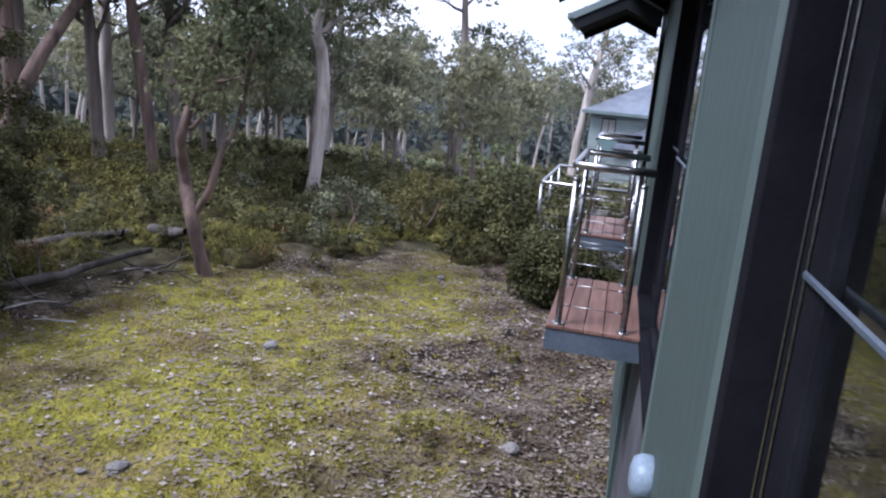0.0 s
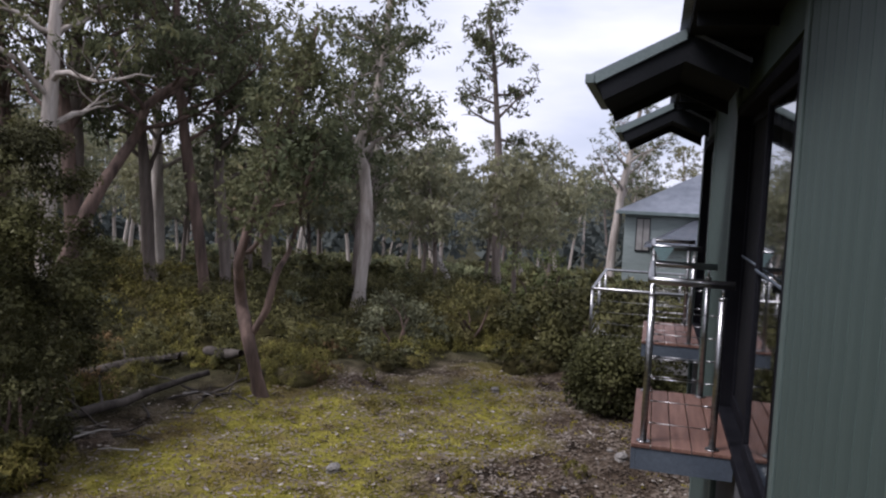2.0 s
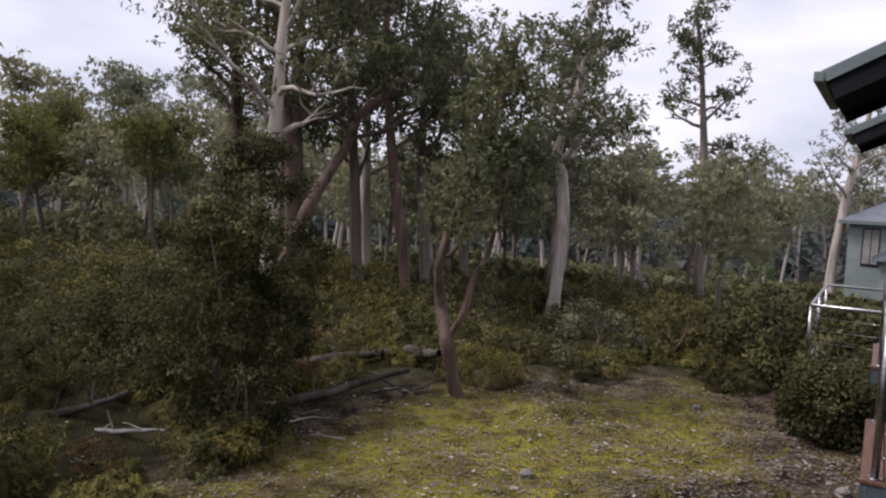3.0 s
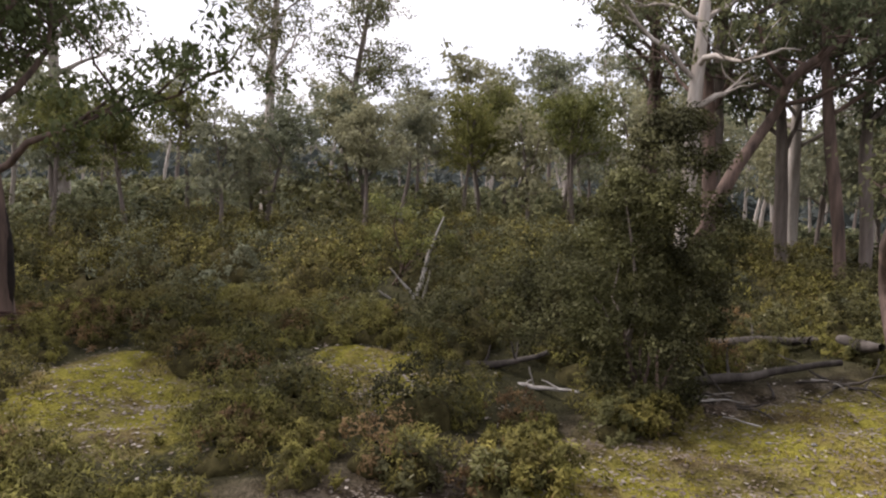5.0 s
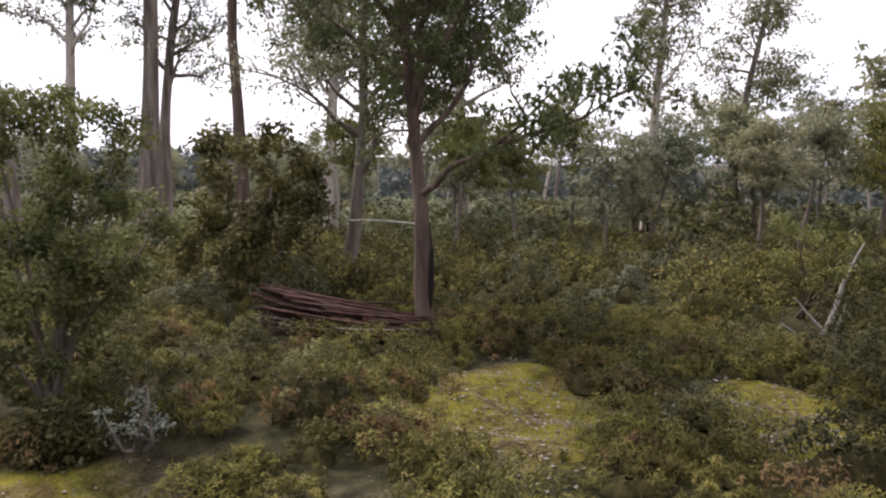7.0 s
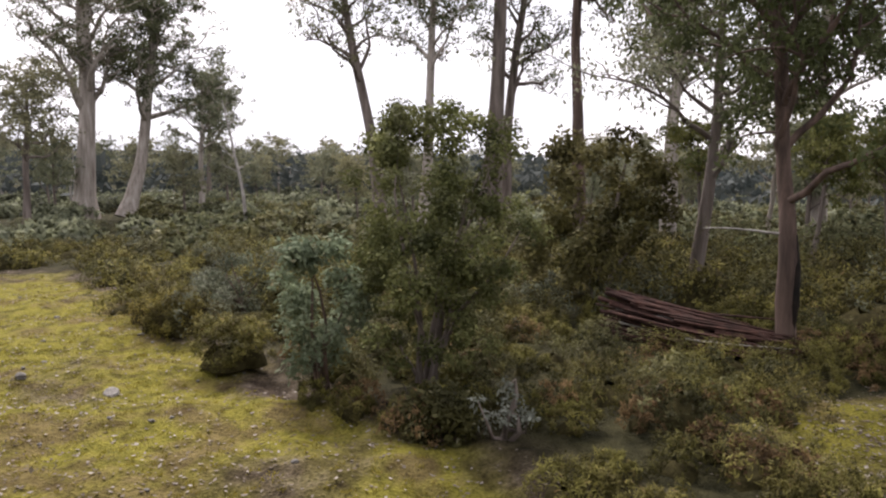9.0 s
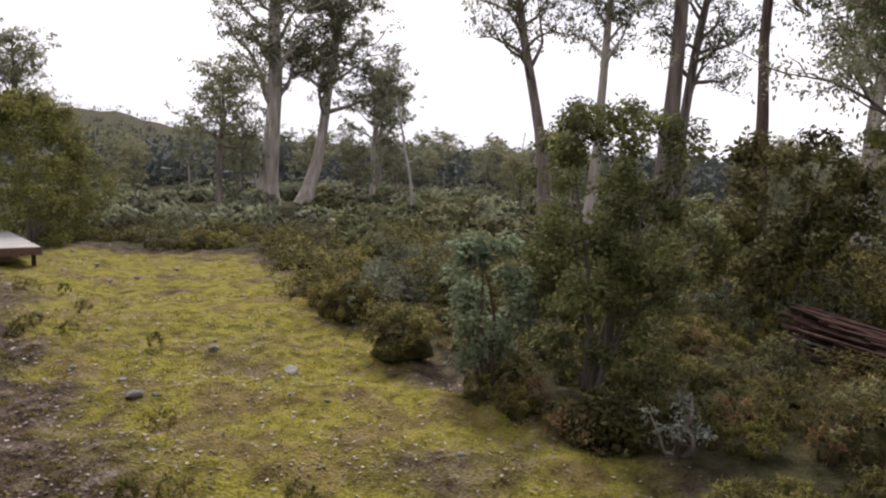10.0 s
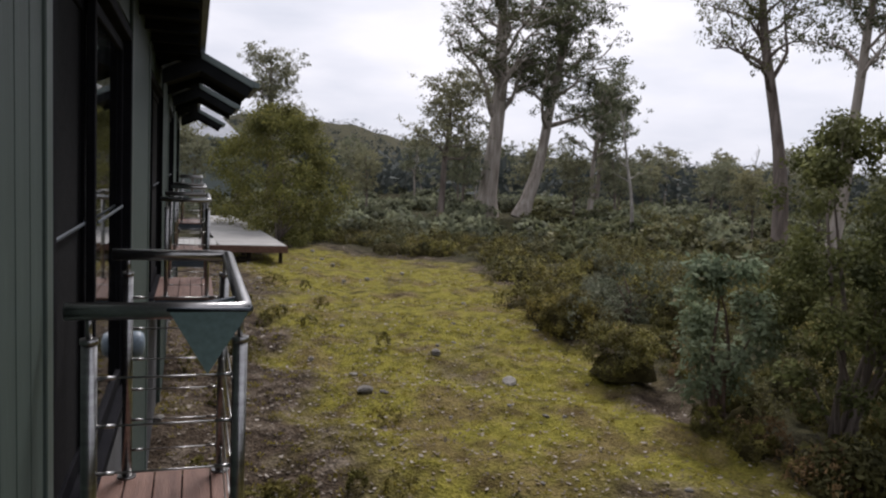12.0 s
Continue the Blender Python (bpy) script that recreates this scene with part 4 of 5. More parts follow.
for s, (x, y, h, r, cf, sp, bark, lab) in enumerate([
        (-36.51, -40.76, 19, 0.66, 0.36, 5.6, BARK_PALE, "massive pale gum standing over the heath"), (-38.48, -39.17, 16, 0.46, 0.40, 5.2, BARK_PALE, "leaning pale gum beside a larger one"),
        (-32.72, -17.09, 15, 0.32, 0.50, 3.2, BARK_GREY, "tall gum with a high forked crown"), (-31.75, -14.47, 14, 0.25, 0.52, 2.8, BARK_PALE, "slim leaning pale gum on the heath"),
        (-32.91, -11.58, 18, 0.44, 0.62, 3.2, BARK_GREY, "thick straight grey gum trunk"), (-35.32, -11.75, 15, 0.3, 0.45, 3.0, BARK_GREY, "grey gum behind the thick trunk"),
        (-30.09, -6.87, 16, 0.26, 0.58, 3.0, BARK_RED, "straight dark-barked gum on the heath"), (-31.51, 9.13, 12, 0.24, 0.42, 2.6, BARK_PALE, "tall gum rising from the scrub"),
        (-34.3, 13.37, 11, 0.22, 0.45, 2.6, BARK_GREY, "airy gum above the scrub"), (-30.69, 1.57, 12, 0.26, 0.45, 2.8, BARK_PALE, "pale-trunked gum in the scrub"),
        (-30.39, -3.66, 11, 0.22, 0.5, 2.4, BARK_PALE, "pale gum trunk behind the brush pile"), (-28.68, -3.34, 12, 0.2, 0.5, 2.4, BARK_PALE, "slim pale gum behind the brush pile"),
        (-28.62, -35.9, 8.4, 0.2, 0.42, 3.2, BARK_GREY, "thin-crowned gum on the heath"), (-42.53, -36.28, 9.5, 0.2, 0.45, 3.6, BARK_PALE, "thin pale gum on the heath"),
        (-26.58, -54.8, 11.0, 0.24, 0.5, 2.6, BARK_GREY, "grey gum beyond the boardwalk"), (-54.33, -45.65, 11.5, 0.24, 0.5, 3.0, BARK_GREY, "distant flat-topped gum on the heath"),
        (-17.7, -1.65, 8.5, 0.14, 0.34, 2.8, BARK_GREY, "leafy gum behind the brush pile")]):
    lean = ((-0.06, 0.03), (-0.36, 0.16), (0, 0), (-0.08, -0.05))[s] if s < 4 else (0, 0)
    tree("gum_tree", 60 + s, h, r, cf, sp, lab, bark, LEAF_GUM if s < 12 else LEAF_FAR_HAZED, rooted(x, y), lean=lean, limbs=24 if s < 2 else 17, twigs=8 if s < 2 else 6, per=60 if s < 2 else 42, size=0.09 + 0.0020 * math.hypot(x, y), tuft=(0.85, 0.85, 0.48) if s < 2 else (0.62, 0.62, 0.34), wobble=0.035, bare=0.15)


def bush(name, seed, label, at, radius, height, leaf, bark, tufts=60, per=90, size=0.09, base=0.15, stems=7, tuft=0.34, lift=0.55, category="bush"):
    """Several stems from one root, and tufts of leaves through an uneven dome."""
    rng = np.random.default_rng(seed)
    stalks, ends = [], []
    for _ in range(tufts):
        a, z = rng.random() * 2 * np.pi, rng.random()
        prof = max(0.02, 1 - abs((z - lift) / (1.04 - lift if z > lift else 0.8)) ** 2.2) ** 0.6
        r = radius * prof * (0.45 + 0.55 * rng.random() ** 0.5) * (0.82 + 0.25 * math.sin(3 * a + seed) + 0.1 * math.sin(7 * z * 2 + a))
        ends.append((r * math.cos(a), r * math.sin(a), height * (base + (1 - base) * z)))
    for k in range(stems):
        e = np.array(ends[k * (tufts // stems)])
        mid = e * np.array([0.35, 0.35, 0.45]) + rng.normal(size=3) * 0.08
        s = np.stack([np.array([rng.normal() * 0.08, rng.normal() * 0.08, -0.1]), mid * 0.5 + rng.normal(size=3) * 0.04, mid, (mid + e) / 2 + rng.normal(size=3) * 0.06, e])
        wood = Wood()
        wood.tube(s, [0.035, 0.03, 0.024, 0.015, 0.006], 6)
        stalks.append(wood)
    top = thing(name, label, category, at=at)
    for wood in stalks:
        ob = new("stem", wood.mesh("stem", bark))
        ob.parent = top
    lv, lf = leaves(rng, ends, (tuft * 0.9, tuft * 0.9, tuft * 0.72), per, size, 0.25, slim=0.5, facing=0.75)
    tone = np.repeat((rng.normal(size=tufts) * 0.22).clip(-0.45, 0.5), per * 4)
    ob = new("foliage", toned(raw_mesh("foliage", lv, lf, leaf), tone))
    ob.parent = top
    return top


bush("olive_bush", 31, "dense olive bush with small leaves at the clearing edge", rooted(-7.55, 7.1), 0.95, 2.75, LEAF_DARK, BARK_GREY, 120, 190, 0.055, base=0.08, tuft=0.24, lift=0.5)
bush("dark_bush", 30, "tall dense dark green bush behind an olive bush", rooted(-8.05, 8.1), 0.85, 3.55, LEAF_DEEP, BARK_RED, 130, 190, 0.06, base=0.10, tuft=0.25, lift=0.55)
bush("dark_bush", 32, "low dark bush beside a larger one", rooted(-6.9, 6.7), 0.7, 1.3, LEAF_DEEP, BARK_RED, 40, 120, 0.055, tuft=0.22)
bush("dark_bush", 39, "dark rounded bush where the moss meets the lodge", rooted(-1.05, 11.5), 0.65, 0.95, LEAF_DEEP, BARK_RED, 80, 150, 0.06, base=0.04, tuft=0.26)
bush("dark_bush", 40, "dark bush under the end of the lodge", rooted(-0.35, 11.3), 0.8, 1.2, LEAF_DEEP, BARK_RED, 60, 150, 0.06, base=0.04, tuft=0.26)
bush("gum_sapling_clump", 33, "many-stemmed dark green sapling clump beside the moss", rooted(-9.87, -4.41), 1.4, 3.8, LEAF_GREEN, BARK_GREY, 160, 150, 0.07, tuft=0.25, stems=14, base=0.12, lift=0.6)
bush("drooping_sapling", 34, "pale green drooping sapling with a reddish tip", rooted(-9.35, -5.75), 0.62, 2.1, LEAF_DROOP, BARK_RED, 40, 110, 0.09, base=0.22, tuft=0.28)
bush("dark_bush", 35, "dense dark bush behind the brush pile", rooted(-16.91, -3.56), 1.7, 3.9, LEAF_DARK, BARK_GREY, 110, 90, 0.13)
bush("cypress_like_tree", 36, "bright green dense tree by the boardwalk", rooted(-13.6, -26.84), 2.7, 5.0, LEAF_LIME, BARK_GREY, 260, 120, 0.11, base=0.02, tuft=0.5, lift=0.32, category="tree")
bush("dark_bush", 37, "broad dark bush against the lodge", rooted(-1.6, 14.4), 1.4, 1.3, LEAF_DEEP, BARK_RED, 80, 110, 0.10, base=0.05)
bush("dark_bush", 38, "dark bush among the northern scrub", rooted(-0.4, 13.2), 1.1, 1.3, LEAF_DEEP, BARK_RED, 60, 110, 0.10, base=0.05)
bush("silvery_shrub", 85, "small silvery shrub under the saplings", rooted(-8.45, -2.85), 0.30, 0.62, LEAF_SILVER, BARK_GREY, 14, 26, 0.065, base=0.25, stems=5, tuft=0.13, category="shrub")


def mound(seed, label, at, radius, height, leaf):
    """A low heath bush: several rounded heads of upright sprigs, each over an added dark core."""
    rng = np.random.default_rng(seed)
    top = thing("heath_bush", label, "shrub", at=at)
    for j in range(4):
        a = j * 1.57 + rng.random()
        p = np.array([math.cos(a), math.sin(a), 0]) * radius * (0.15 + 0.4 * rng.random())
        k = 0.55 + 0.3 * rng.random()
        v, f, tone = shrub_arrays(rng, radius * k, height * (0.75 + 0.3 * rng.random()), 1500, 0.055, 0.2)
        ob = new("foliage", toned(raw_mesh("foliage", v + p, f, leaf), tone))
        ob.parent = top
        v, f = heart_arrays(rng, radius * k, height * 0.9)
        ob = new("core_shade", raw_mesh("core_shade", v + p, f, SHADE_CORE))
        ob.parent = top
    return top


for s, (x, y, r, h, leaf, lab) in enumerate([
        (-11.22, -10.05, 0.9, 0.85, LEAF_HEATH, "low dark heath bush on the moss edge"), (-9.94, -7.75, 0.75, 0.8, LEAF_HEATH, "low heath bush beside the moss"), (-12.24, -11.37, 0.9, 0.8, LEAF_HEATH, "rounded heath bush beside the moss"),
        (-8.27, -3.57, 0.45, 0.6, LEAF_DARK, "small dark shrub under the saplings"), (-13.99, -10.62, 1.0, 1.3, LEAF_BLUE, "grey-green shrub on the heath"),
        (-15.36, 7.5, 1.4, 1.9, LEAF_LIME, "bright rounded shrub beside a bleached snag"), (-15.41, 9.65, 1.3, 1.5, LEAF_HEATH, "rounded shrub among the heath"),
        (-3.9, 15.0, 1.1, 1.2, LEAF_DARK, "dark olive bush in the northern scrub"), (-5.0, 13.6, 1.0, 1.1, LEAF_BLUE, "grey-green bush behind the clearing"), (-2.8, 17.0, 1.4, 1.8, LEAF_GREEN, "yellow-green bush near the lodge"),
        (-6.6, 6.4, 0.45, 0.42, LEAF_HEATH, "low olive heath bush on the moss"), (-6.0, 4.4, 0.5, 0.45, LEAF_HEATH, "low olive heath bush at the moss edge")]):
    if leaf is LEAF_HEATH and r < 1.2:
        mound(80 + s, lab, rooted(x, y), r, h, leaf)
        continue
    bush("shrub", 80 + s, lab, rooted(x, y), r, h, leaf, BARK_RED, 26, 90, 0.075, base=0.08, stems=5, tuft=0.26, category="shrub")

# round-headed saplings in the middle distance
for s, (x, y, h) in enumerate([(-22.3, 10.93, 4.4), (-22.79, 14.21, 3.9), (-23.99, 6.97, 4.2), (-18.5, 14.85, 4.6), (-22.76, 17.72, 5.0), (-22.93, 0.92, 4.4), (-26.92, 13.72, 5.4), (-25.81, -1.95, 4.6),
                             (-20.6, 8.9, 4.0), (-21.4, 12.6, 4.3), (-25.0, 10.2, 5.0), (-24.6, 16.4, 5.2), (-20.9, 16.6, 4.6), (-26.5, 5.0, 4.8), (-19.6, 19.0, 5.0), (-24.2, 3.0, 4.2)]):
    tree("gum_sapling", 100 + s, h, 0.07, 0.58, 1.25, "slender sapling with a rounded green crown", BARK_GREY, LEAF_LIME if s % 2 else LEAF_FAR_HAZED, rooted(x, y), limbs=11, twigs=4, per=54, size=0.12, tuft=(0.42, 0.42, 0.22), group="saplings")

# bleached snag, fallen log and brush pile
snag = thing("bleached_snag", "bleached forked dead branch standing in the scrub", "dead tree", at=rooted(-14.51, 7.5))
rng = np.random.default_rng(9)
for way, ln, r in (((0.12, 0.40, 1), 1.6, 0.055), ((-0.1, -0.35, 0.9), 0.8, 0.035), ((0.05, 0.9, 0.5), 0.9, 0.04), ((0, -0.9, 0.25), 0.7, 0.035), ((0.1, 0.1, 0.9), 0.7, 0.03)):
    wood = Wood()
    line = grow(rng, (0.05 * rng.normal(), 0.12 * rng.normal(), -0.1), way, ln, 7, 0.16)
    wood.tube(line, np.linspace(r, 0.012, len(line)), 7)
    ob = new("branch", wood.mesh("branch", BARK_DEAD))
    ob.parent = snag

snag.scale = (1.25, 1.25, 1.25)

pile = thing("brush_pile", "long pile of reddish cut branches and split timber", "brush pile", at=rooted(-14.0, -1.4))
for k in range(190):
    wood = Wood()
    q, u = rng.random(), rng.random() ** 1.5
    a = np.array([-0.62 + 0.95 * u, -1.50 + 2.2 * u]) + rng.normal(size=2) * (0.20, 0.12)
    way = np.array([0.40 + rng.normal() * 0.10, 1.0])
    ln = min(0.9 + 2.4 * rng.random(), 3.25 - 2.2 * u)
    z0, z1 = (0.08 + 0.80 * q) * (1 - 0.5 * u) + 0.04, 0.06 + 0.40 * q
    e = a + way / np.linalg.norm(way) * ln
    k_end = ln / 3.25
    line = grow(rng, (a[0], a[1], z0), (e[0] - a[0], e[1] - a[1], (z1 - z0) * k_end), ln, 6, 0.025)
    wood.tube(line, np.linspace(0.014 + 0.03 * rng.random(), 0.009, len(line)), 6)
    ob = new("branch", wood.mesh("branch", BARK_DEAD if k % 30 == 0 else BRUSH))
    ob.parent = pile
for n, (x, y, yaw, ln, r, lab) in enumerate([(-7.3, 8.9, 70, 2.4, 0.075, "dark fallen log at the clearing edge"), (-8.0, 10.4, 50, 2.0, 0.10, "mossy fallen log in the scrub"), (-7.0, 7.7, 95, 1.0, 0.06, "grey broken branch on the litter"),
                                             (-8.05, 6.1, 20, 1.1, 0.035, "bleached fallen branch on the litter"), (-9.21, -4.07, 100, 1.3, 0.035, "bare fallen stick under the saplings"), (-8.8, 6.0, 30, 1.2, 0.06, "split dead branch in the litter")]):
    log = thing("fallen_log", lab, "log", at=rooted(x, y))
    wood = Wood()
    c = (math.cos(radians(yaw)), math.sin(radians(yaw)))
    line = grow(rng, (-c[0] * ln / 2, -c[1] * ln / 2, r * 0.6), (c[0], c[1], 0.02), ln, 8, 0.10)
    wood.tube(line, np.linspace(r, r * 0.55, len(line)), 9)
    for _ in range(3):
        q = line[2 + int(rng.random() * 5)]
        st = grow(rng, q, (rng.normal(), rng.normal(), 0.6), ln * 0.25, 4, 0.15)
        wood.tube(st, np.linspace(r * 0.4, 0.008, len(st)), 5)
    ob = new("stem", wood.mesh("stem", BARK_DEAD if n == 3 else LOG_DARK))
    ob.parent = log

for k in range(26):
    f = rng.random()
    x, y = -7.3 + 1.3 * f + rng.normal() * 0.25, 7.3 + 2.5 * f + rng.normal() * 0.25
    log = thing("fallen_branch", "grey fallen branch tangled in the dark litter", "branch", "fallen branches at the clearing edge", at=rooted(x, y))
    wood = Wood()
    a, ln, r = rng.random() * 6.28, 0.3 + 0.6 * rng.random(), 0.010 + 0.014 * rng.random()
    line = grow(rng, (0, 0, 0.02), (math.cos(a), math.sin(a), 0.1 + 0.3 * rng.random() ** 3), ln, 6, 0.14)
    wood.tube(line, np.linspace(r, r * 0.4, len(line)), 6)
    ob = new("stem", wood.mesh("stem", BARK_DEAD if k % 5 == 4 else LOG_DARK))
    ob.parent = log
log = thing("rotten_log", "short rotten dark log behind the twisted gum", "log", at=rooted(-6.75, 10.7))
wood = Wood()
line = grow(rng, (-0.45, 0.1, 0.22), (1, -0.35, 0.05), 0.95, 6, 0.05)
wood.tube(line, [0.07, 0.09, 0.08, 0.09, 0.08, 0.07, 0.05], 9)
ob = new("stem", wood.mesh("stem", LOG_DARK))
ob.parent = log

# ---------------------------------------------------------------- woods
protos = []
for s, (h, r, cf, sp, bark) in enumerate([(12, 0.17, 0.60, 2.4, BARK_PALE), (10, 0.15, 0.58, 2.2, BARK_GREY), (8, 0.11, 0.50, 1.9, BARK_PALE), (6, 0.09, 0.35, 1.7, BARK_PALE), (5, 0.08, 0.3, 1.6, BARK_GREY), (9, 0.13, 0.62, 1.8, BARK_PALE)]):
    protos.append(tree("forest_gum", 200 + s, h, r, cf, sp, "grey-green forest gum with a pale trunk", bark, LEAF_FAR_HAZED, (0, 0, 0), limbs=9, twigs=3, per=30, size=0.21, tuft=(0.62, 0.62, 0.34), group="forest gums", wobble=0.05, sides=6, plain=True))
rng = np.random.default_rng(77)
HEIGHTS = (12, 10, 8, 6, 5, 9)
placed, n = [], 0
while n < 270:
    az = rng.random() * 186 - 8
    d = 23 + 85 * rng.random() ** 1.15
    if az > 92:
        d = 40 + 90 * rng.random() ** 0.9
    x, y = -d * math.sin(radians(az)), d * math.cos(radians(az))
    sx, sy = south_frame(x, y)
    if (sx > -4.5 and -42 < sy < 0) or (sx > 4 and sy > -42 and y < 20) or (x > -0.12 * y and y < 62) or any((x - p) ** 2 + (y - q) ** 2 < 2.6 for p, q in placed):
        continue
    placed.append((x, y))
    if 58 < az < 95 and rng.random() < 0.40:
        continue
    lo, hi = (0.02, 0.080) if az < 38 else (0.04, 0.140) if az < 62 else (0.02, 0.115) if az < 92 else (0.012, 0.045)
    x, y, z = rooted(x, y)
    tall = max(3.2, 1.4 + d * (lo + (hi - lo) * rng.random() ** 1.5) - z)
    kind = min(range(6), key=lambda q: abs(HEIGHTS[q] - tall * (0.85 + 0.3 * rng.random())))
    m = pose(x, y, z, 0, 0, rng.random() * 360)
    s = tall / HEIGHTS[kind]
    if n < len(protos):
        protos[n].matrix_basis = m
        protos[n].scale = (0.6, 0.6, 0.6)
    else:
        copy_thing(protos[kind], m).scale = (s, s, s)
    n += 1

stag = tree("dead_gum", 260, 7, 0.10, 0.4, 1.2, "bleached dead gum standing among the low forest", BARK_DEAD, LEAF_FAR_HAZED, rooted(-34.0, -26.0), limbs=9, twigs=3, bare=1.1, group="dead gums", wobble=0.05, sides=6)
rng = np.random.default_rng(78)
for k in range(22):
    az, d = radians(60 + 95 * rng.random()), 55 + 45 * rng.random()
    s = 0.5 + 0.5 * rng.random()
    copy_thing(stag, pose(*rooted(-d * math.sin(az), d * math.cos(az)), 0, 0, rng.random() * 360)).scale = (s, s, s)

# ---------------------------------------------------------------- heath and undergrowth


def lowness(az, d):
    """The scrub keeps low under the northern trees and on the near southern heath."""
    north = np.interp(math.degrees(az), [34, 52], [0.42, 1.0])
    south = np.interp(math.degrees(az), [92, 112], [1.0, 0.62])
    return float(np.interp(d, [11, 17], [1.0, min(north, south)]) * np.interp(d, [22, 30], [1.0, 0.62]))


def scatter(name, label, seed, count, dmin, dmax, az0, az1, rmin, rmax, hmin, hmax, blades, size, leaf, slim=0.2, heart=True):
    """Many shrubs of one kind as one thing."""
    rng = np.random.default_rng(seed)
    vs, fs, ts, n, made = [], [], [], 0, 0
    cores, core_faces, m = [], [], 0
    while made < count:
        az, d = radians(az0 + (az1 - az0) * rng.random()), math.sqrt(dmin ** 2 + (dmax ** 2 - dmin ** 2) * rng.random())
        x, y = -d * math.sin(az), d * math.cos(az)
        made += 1
        if in_clearing(x, y) > 0.40 - 1.2 * rng.random() or (off_wall(x, y) < 0.4 and y < 12) or (south_frame(x, y)[0] > -4.2 and -40 < south_frame(x, y)[1] < -22):
            continue
        along = min(1, max(0, ((x + 7.5) * 1.5 + (y - 7.1) * 2.9) / 10.66))
        if (x + 7.5 - 1.5 * along) ** 2 + (y - 7.1 - 2.9 * along) ** 2 < 0.45 or (x + 8.15) ** 2 + (y - 6.1) ** 2 < 0.5:
            continue
        if (x + 13.9) ** 2 + (y - 7.2) ** 2 < 1.1 or (x + 8.5) ** 2 + (y + 2.85) ** 2 < 0.16:
            continue
        if -15.2 < x < -11.6 and -3.0 < y + 0.05 * (x + 14) < 0.4 and rmax > 0.5 and rng.random() < (1.0 if x < -13 else 0.45):
            continue
        if rng.random() > 0.05 and any(((x - px) / pr) ** 2 + ((y - py) / ps) ** 2 < 0.90 + 0.40 * rng.random() for px, py, pr, ps in PATCHES):
            continue
        q, low = rng.random() ** 1.4, lowness(az, d)
        r, h = (rmin + (rmax - rmin) * q) * (0.55 + 0.45 * low), (hmin + (hmax - hmin) * (0.6 * q + 0.4 * rng.random() ** 1.3)) * low
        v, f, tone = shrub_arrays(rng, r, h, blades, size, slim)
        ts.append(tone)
        vs.append(v + np.array([x, y, float(ground_z(x, y)) - 0.05]))
        fs.append(f + n)
        n += len(v)
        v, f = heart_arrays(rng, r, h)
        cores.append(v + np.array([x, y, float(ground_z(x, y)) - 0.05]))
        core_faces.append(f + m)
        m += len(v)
    # added core shells that keep the gaps between sprigs as dark as shade
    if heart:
        tagged(new("shrub_core_shade", raw_mesh("shrub_core_shade", np.concatenate(cores), np.concatenate(core_faces), SHADE_CORE)), "added dark cores that give the shade inside the heath shrubs", "twigs", kind="stuff")
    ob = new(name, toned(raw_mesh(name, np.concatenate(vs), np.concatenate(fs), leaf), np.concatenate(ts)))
    return tagged(ob, label, "heath", kind="stuff")


scatter("heath", "low olive-green heath shrubs covering the ground", 301, 640, 5.5, 16.5, -12, 150, 0.26, 0.72, 0.24, 0.60, 1500, 0.052, LEAF_HEATH, 0.15)
scatter("dark_heath", "dark green low scrub between the heath shrubs", 302, 200, 6, 18, -12, 150, 0.3, 0.7, 0.35, 0.9, 900, 0.055, LEAF_DARK, 0.24)
scatter("rusty_heath", "rust-tinted low heath shrubs", 303, 90, 6, 15, 25, 145, 0.25, 0.5, 0.3, 0.6, 600, 0.05, LEAF_RUST, 0.24)
scatter("middle_heath", "heath shrubs in the middle distance", 304, 640, 16, 34, 34, 168, 0.5, 1.3, 0.5, 1.5, 680, 0.070, LEAF_HEATH, 0.28)
scatter("grey_scrub", "grey-green scrub in the middle distance", 305, 330, 15, 40, -12, 168, 0.5, 1.2, 0.6, 1.5, 640, 0.068, LEAF_BLUE, 0.28)
scatter("northern_scrub", "low dark green scrub under the northern trees", 312, 260, 13, 34, -12, 40, 0.5, 1.2, 0.7, 1.8, 700, 0.070, LEAF_DARK, 0.28)
scatter("green_scrub", "rounded dark green bushes in the middle distance", 309, 330, 17, 40, -12, 168, 0.6, 1.5, 0.8, 2.4, 700, 0.075, LEAF_DARK, 0.28)
scatter("understorey", "dense understorey between the forest trunks", 306, 700, 26, 75, -12, 135, 0.9, 1.8, 1.0, 2.5, 190, 0.24, LEAF_GUM, 0.42)
scatter("dark_scrub", "dark green scrub at the forest edge", 311, 45, 11, 18, 44, 62, 0.6, 1.2, 0.7, 1.7, 1100, 0.06, LEAF_DEEP, 0.24)
scatter("dark_understorey", "dark understorey of the forest", 307, 380, 24, 70, -12, 135, 0.9, 1.9, 1.2, 3.0, 210, 0.24, LEAF_DARK, 0.42)
scatter("far_heath", "far scrub on the open heath", 308, 600, 34, 110, 85, 185, 1.0, 2.2, 1.0, 2.6, 180, 0.34, LEAF_FAR_HAZED, 0.45)

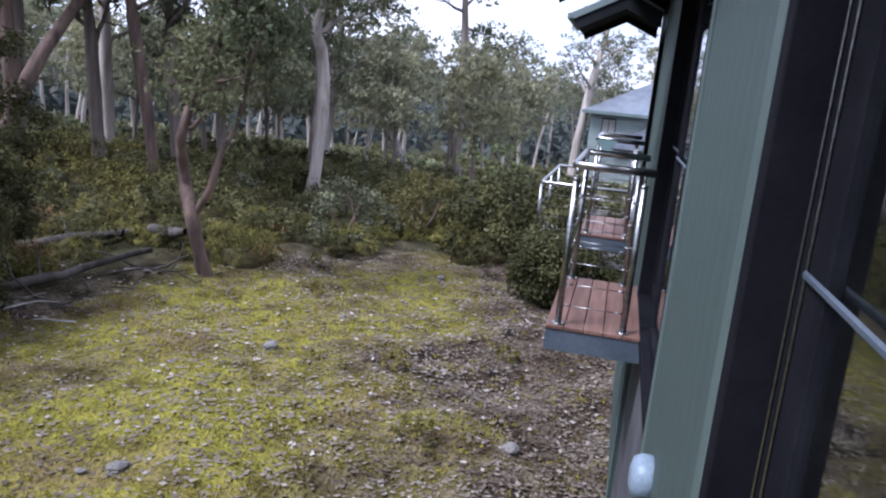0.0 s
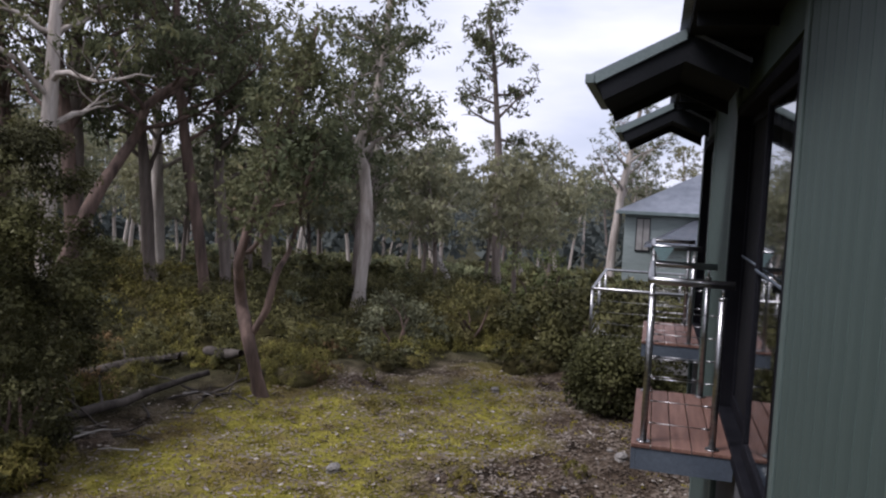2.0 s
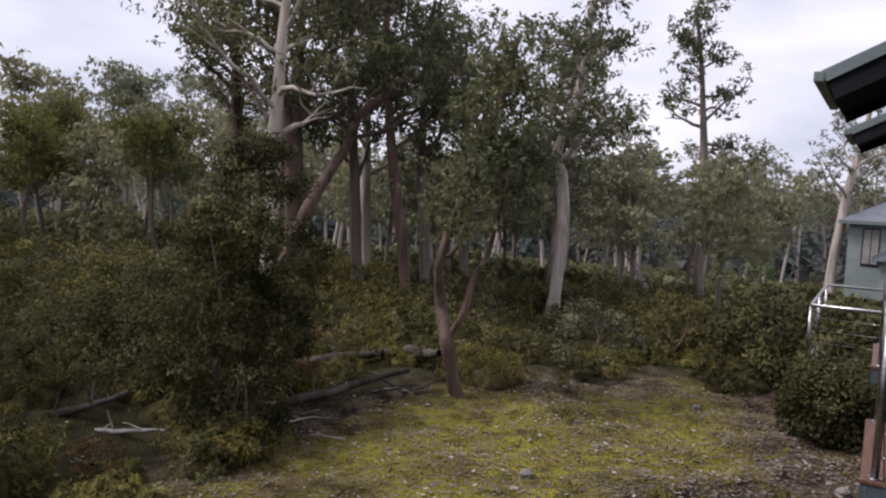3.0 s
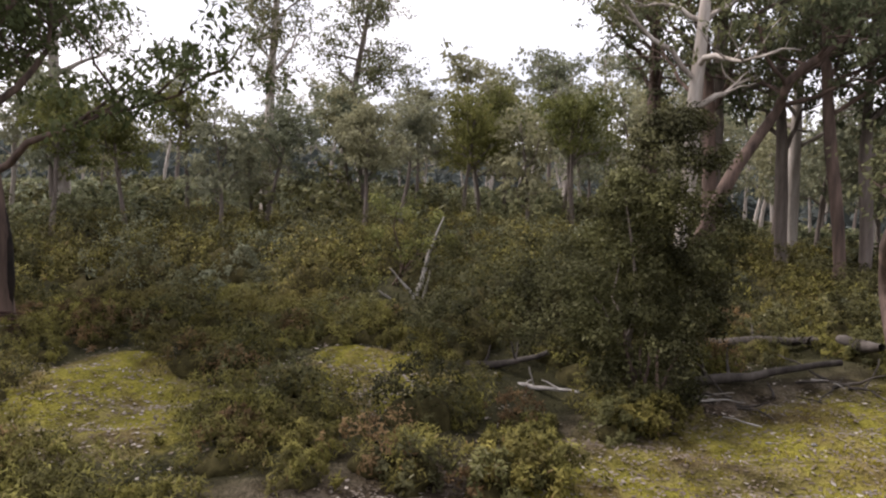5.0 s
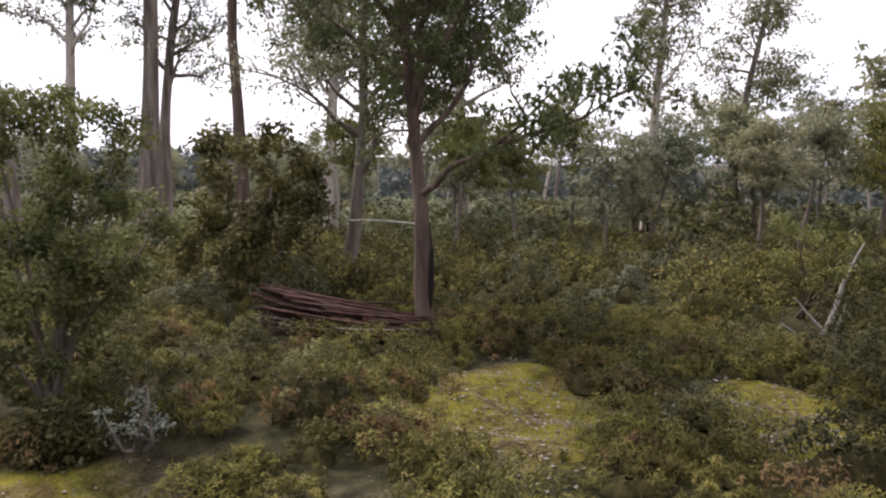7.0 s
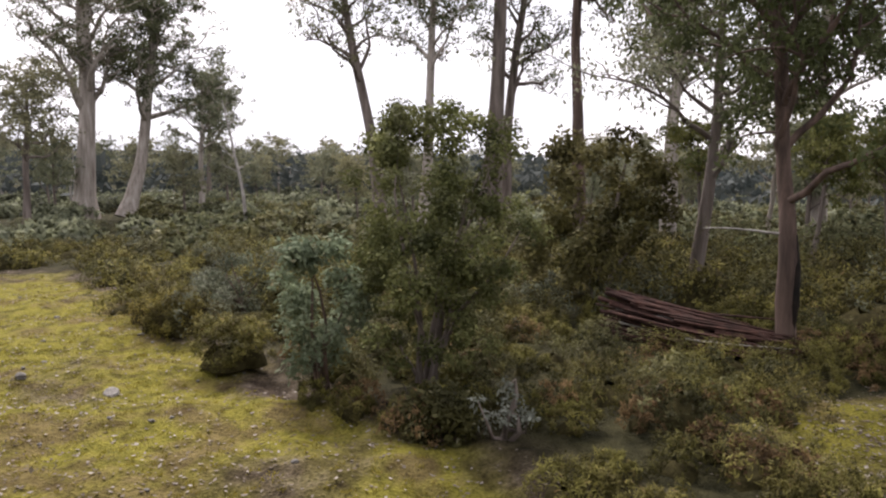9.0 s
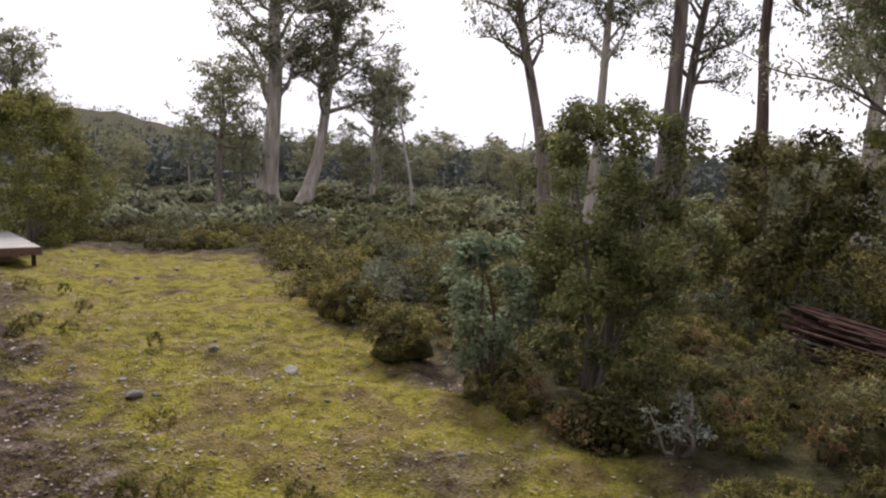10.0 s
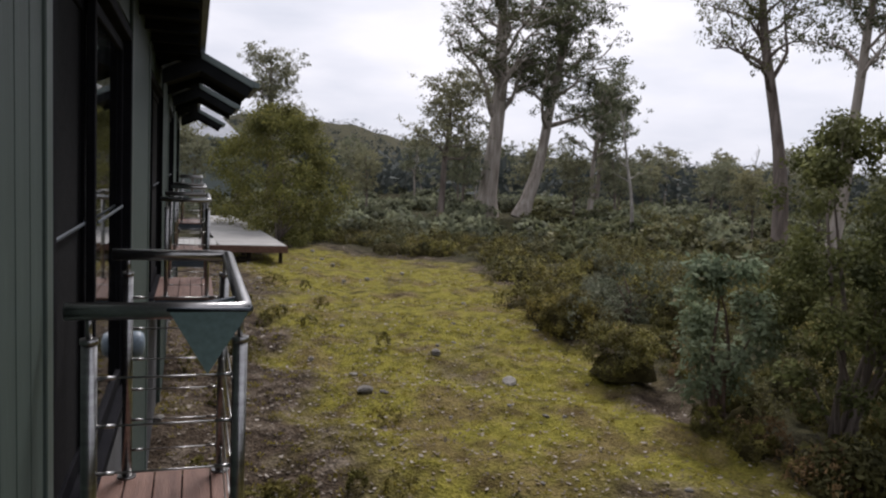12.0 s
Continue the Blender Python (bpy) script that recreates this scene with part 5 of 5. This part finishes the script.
# canopy of the far hills
rng = np.random.default_rng(310)
n = 9000
az, d = np.radians(rng.random(n) * 235 - 20), 75 * (14 ** rng.random(n))
hx, hy = -d * np.sin(az), d * np.cos(az)
keep = d > 75
hx, hy, d = hx[keep], hy[keep], d[keep]
hz = ground_z(hx, hy) + 1.5 + 2.0 * rng.random(len(hx))
vs, fs, n = [], [], 0
for g in range(6):
    sel = np.arange(len(hx)) % 6 == g
    v, f = leaves(rng, np.stack([hx[sel], hy[sel], hz[sel]], 1), (2.8, 2.8, 1.9), 16, 0.62 + 0.13 * g, 0.1, 0.7, False, True)
    vs.append(v), fs.append(f + n)
    n += len(v)
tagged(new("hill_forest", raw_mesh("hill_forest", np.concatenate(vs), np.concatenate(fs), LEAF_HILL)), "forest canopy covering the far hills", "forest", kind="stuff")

# ---------------------------------------------------------------- litter, stones and tufts on the clearing
rng = np.random.default_rng(320)


def on_clearing(count, near_wall=0.0, margin=0.0):
    out = []
    while len(out) < count:
        x, y = -19 * rng.random(), -26 + 40 * rng.random()
        if in_clearing(x, y) > margin and rng.random() > near_wall * min(1, max(0, (float(off_wall(x, y)) - 1.2) / 4)):
            out.append((x, y, float(ground_z(x, y))))
    return np.array(out)


c = np.concatenate([on_clearing(16000, 0.86, -0.8), on_clearing(9000, 0.0, -0.3)])
extra = []
while len(extra) < 22000:
    x, y = -7 * rng.random() ** 1.5, 1.0 + 12 * rng.random()
    if in_clearing(x, y) > -0.3:
        extra.append((x, y, float(ground_z(x, y))))
for px, py, pr, ps in PATCHES:
    for _ in range(1500):
        x, y = px + pr * rng.normal() * 0.7, py + ps * rng.normal() * 0.7
        extra.append((x, y, float(ground_z(x, y))))
c = np.concatenate([c, np.array(extra)])
v, f = leaves(rng, c + np.array([0, 0, 0.015]), (0.05, 0.05, 0.012), 1, 0.05, 0.0, 0.55, True)
tagged(new("leaf_litter", raw_mesh("leaf_litter", v, f, LITTER)), "dry fallen leaves and bark flakes", "leaf litter", kind="stuff")
c = np.concatenate([on_clearing(2600, 0.0, -0.5), on_clearing(1800, 0.9, -0.5), np.array(extra[-4500::5])])
v, f = leaves(rng, c + np.array([0, 0, 0.022]), (0.05, 0.05, 0.012), 1, 0.062, 0.0, 0.6, True)
tagged(new("bark_flakes", raw_mesh("bark_flakes", v, f, FLAKE)), "pale bleached bark flakes and dead leaves", "bark litter", kind="stuff")
c = on_clearing(5200, 0.0, 0.25)
v, f = leaves(rng, c + np.array([0, 0, 0.012]), (0.07, 0.07, 0.012), 11, 0.035, -0.7, 0.4, False, True)
tagged(new("moss_tufts", raw_mesh("moss_tufts", v, f, MOSS_BLADE)), "tufted yellow-green moss on the clearing", "moss", kind="stuff")
small = [(-1.4 - 1.9 * rng.random() ** 1.4, -2.2 - 17 * rng.random()) for _ in range(12)]
beside = np.random.default_rng(321)
small += [(-0.3 - 1.1 * beside.random(), -2.9 - 11 * beside.random()) for _ in range(22)]
small += [(-3.1, -6.2), (-2.4, -4.9), (-1.9, -7.4), (-3.4, -12.5), (-1.7, -5.8), (-2.6, -9.0), (-4.0, 9.8), (-6.3, 6.9), (-2.2, 7.6), (-1.6, 6.2), (-4.6, 11.2), (-1.2, 8.6), (-2.9, -16.0), (-2.2, -19.5)]
for s, (x, y) in enumerate(small):
    if y < 0:
        x, y, _ = SWING @ Vector((x, y, 0))
    v, f, tone = shrub_arrays(np.random.default_rng(400 + s), 0.10 + 0.03 * (s % 4), 0.20 + 0.06 * (s % 3), 480, 0.038)
    top = thing("heath_plant", "small dark heath plant growing in moss and litter", "plant", "small plants on the moss", at=rooted(x, y))
    ob = new("foliage", raw_mesh("foliage", v, f, LEAF_HEATH))
    ob.parent = top


def stone_mesh(seed):
    r = np.random.default_rng(seed)
    bm = bmesh.new()
    bmesh.ops.create_icosphere(bm, subdivisions=2, radius=1.0)
    k = r.random(3) * 6
    for vtx in bm.verts:
        p = vtx.co
        vtx.co = p * (1 + 0.18 * math.sin(p.x * 3 + k[0]) + 0.16 * math.sin(p.y * 4 + k[1]) + 0.1 * math.sin(p.z * 5 + k[2]))
        vtx.co.z *= 0.55
    return mesh_of("stone", bm, STONE)


stones = [stone_mesh(s) for s in range(5)]
for j, (x, y, z) in enumerate(on_clearing(150, 0.6, 0.1)):
    s = 0.03 + 0.08 * rng.random() ** 2.5
    ob = new("stone", stones[j % 5])
    ob.matrix_basis = pose(x, y, z + s * 0.25, 0, 0, rng.random() * 360) @ Matrix.Diagonal((s, s * 0.8, s, 1))
    tagged(ob, "small lichened grey stone in the moss", "stone", "stones on the clearing")
ob = new("stone", stones[0])
ob.matrix_basis = pose(*rooted(-8.22, -8.39), 0, 0, 40) @ Matrix.Diagonal((0.17, 0.13, 0.15, 1))
tagged(ob, "larger pale stone in the moss", "stone", "stones on the clearing")
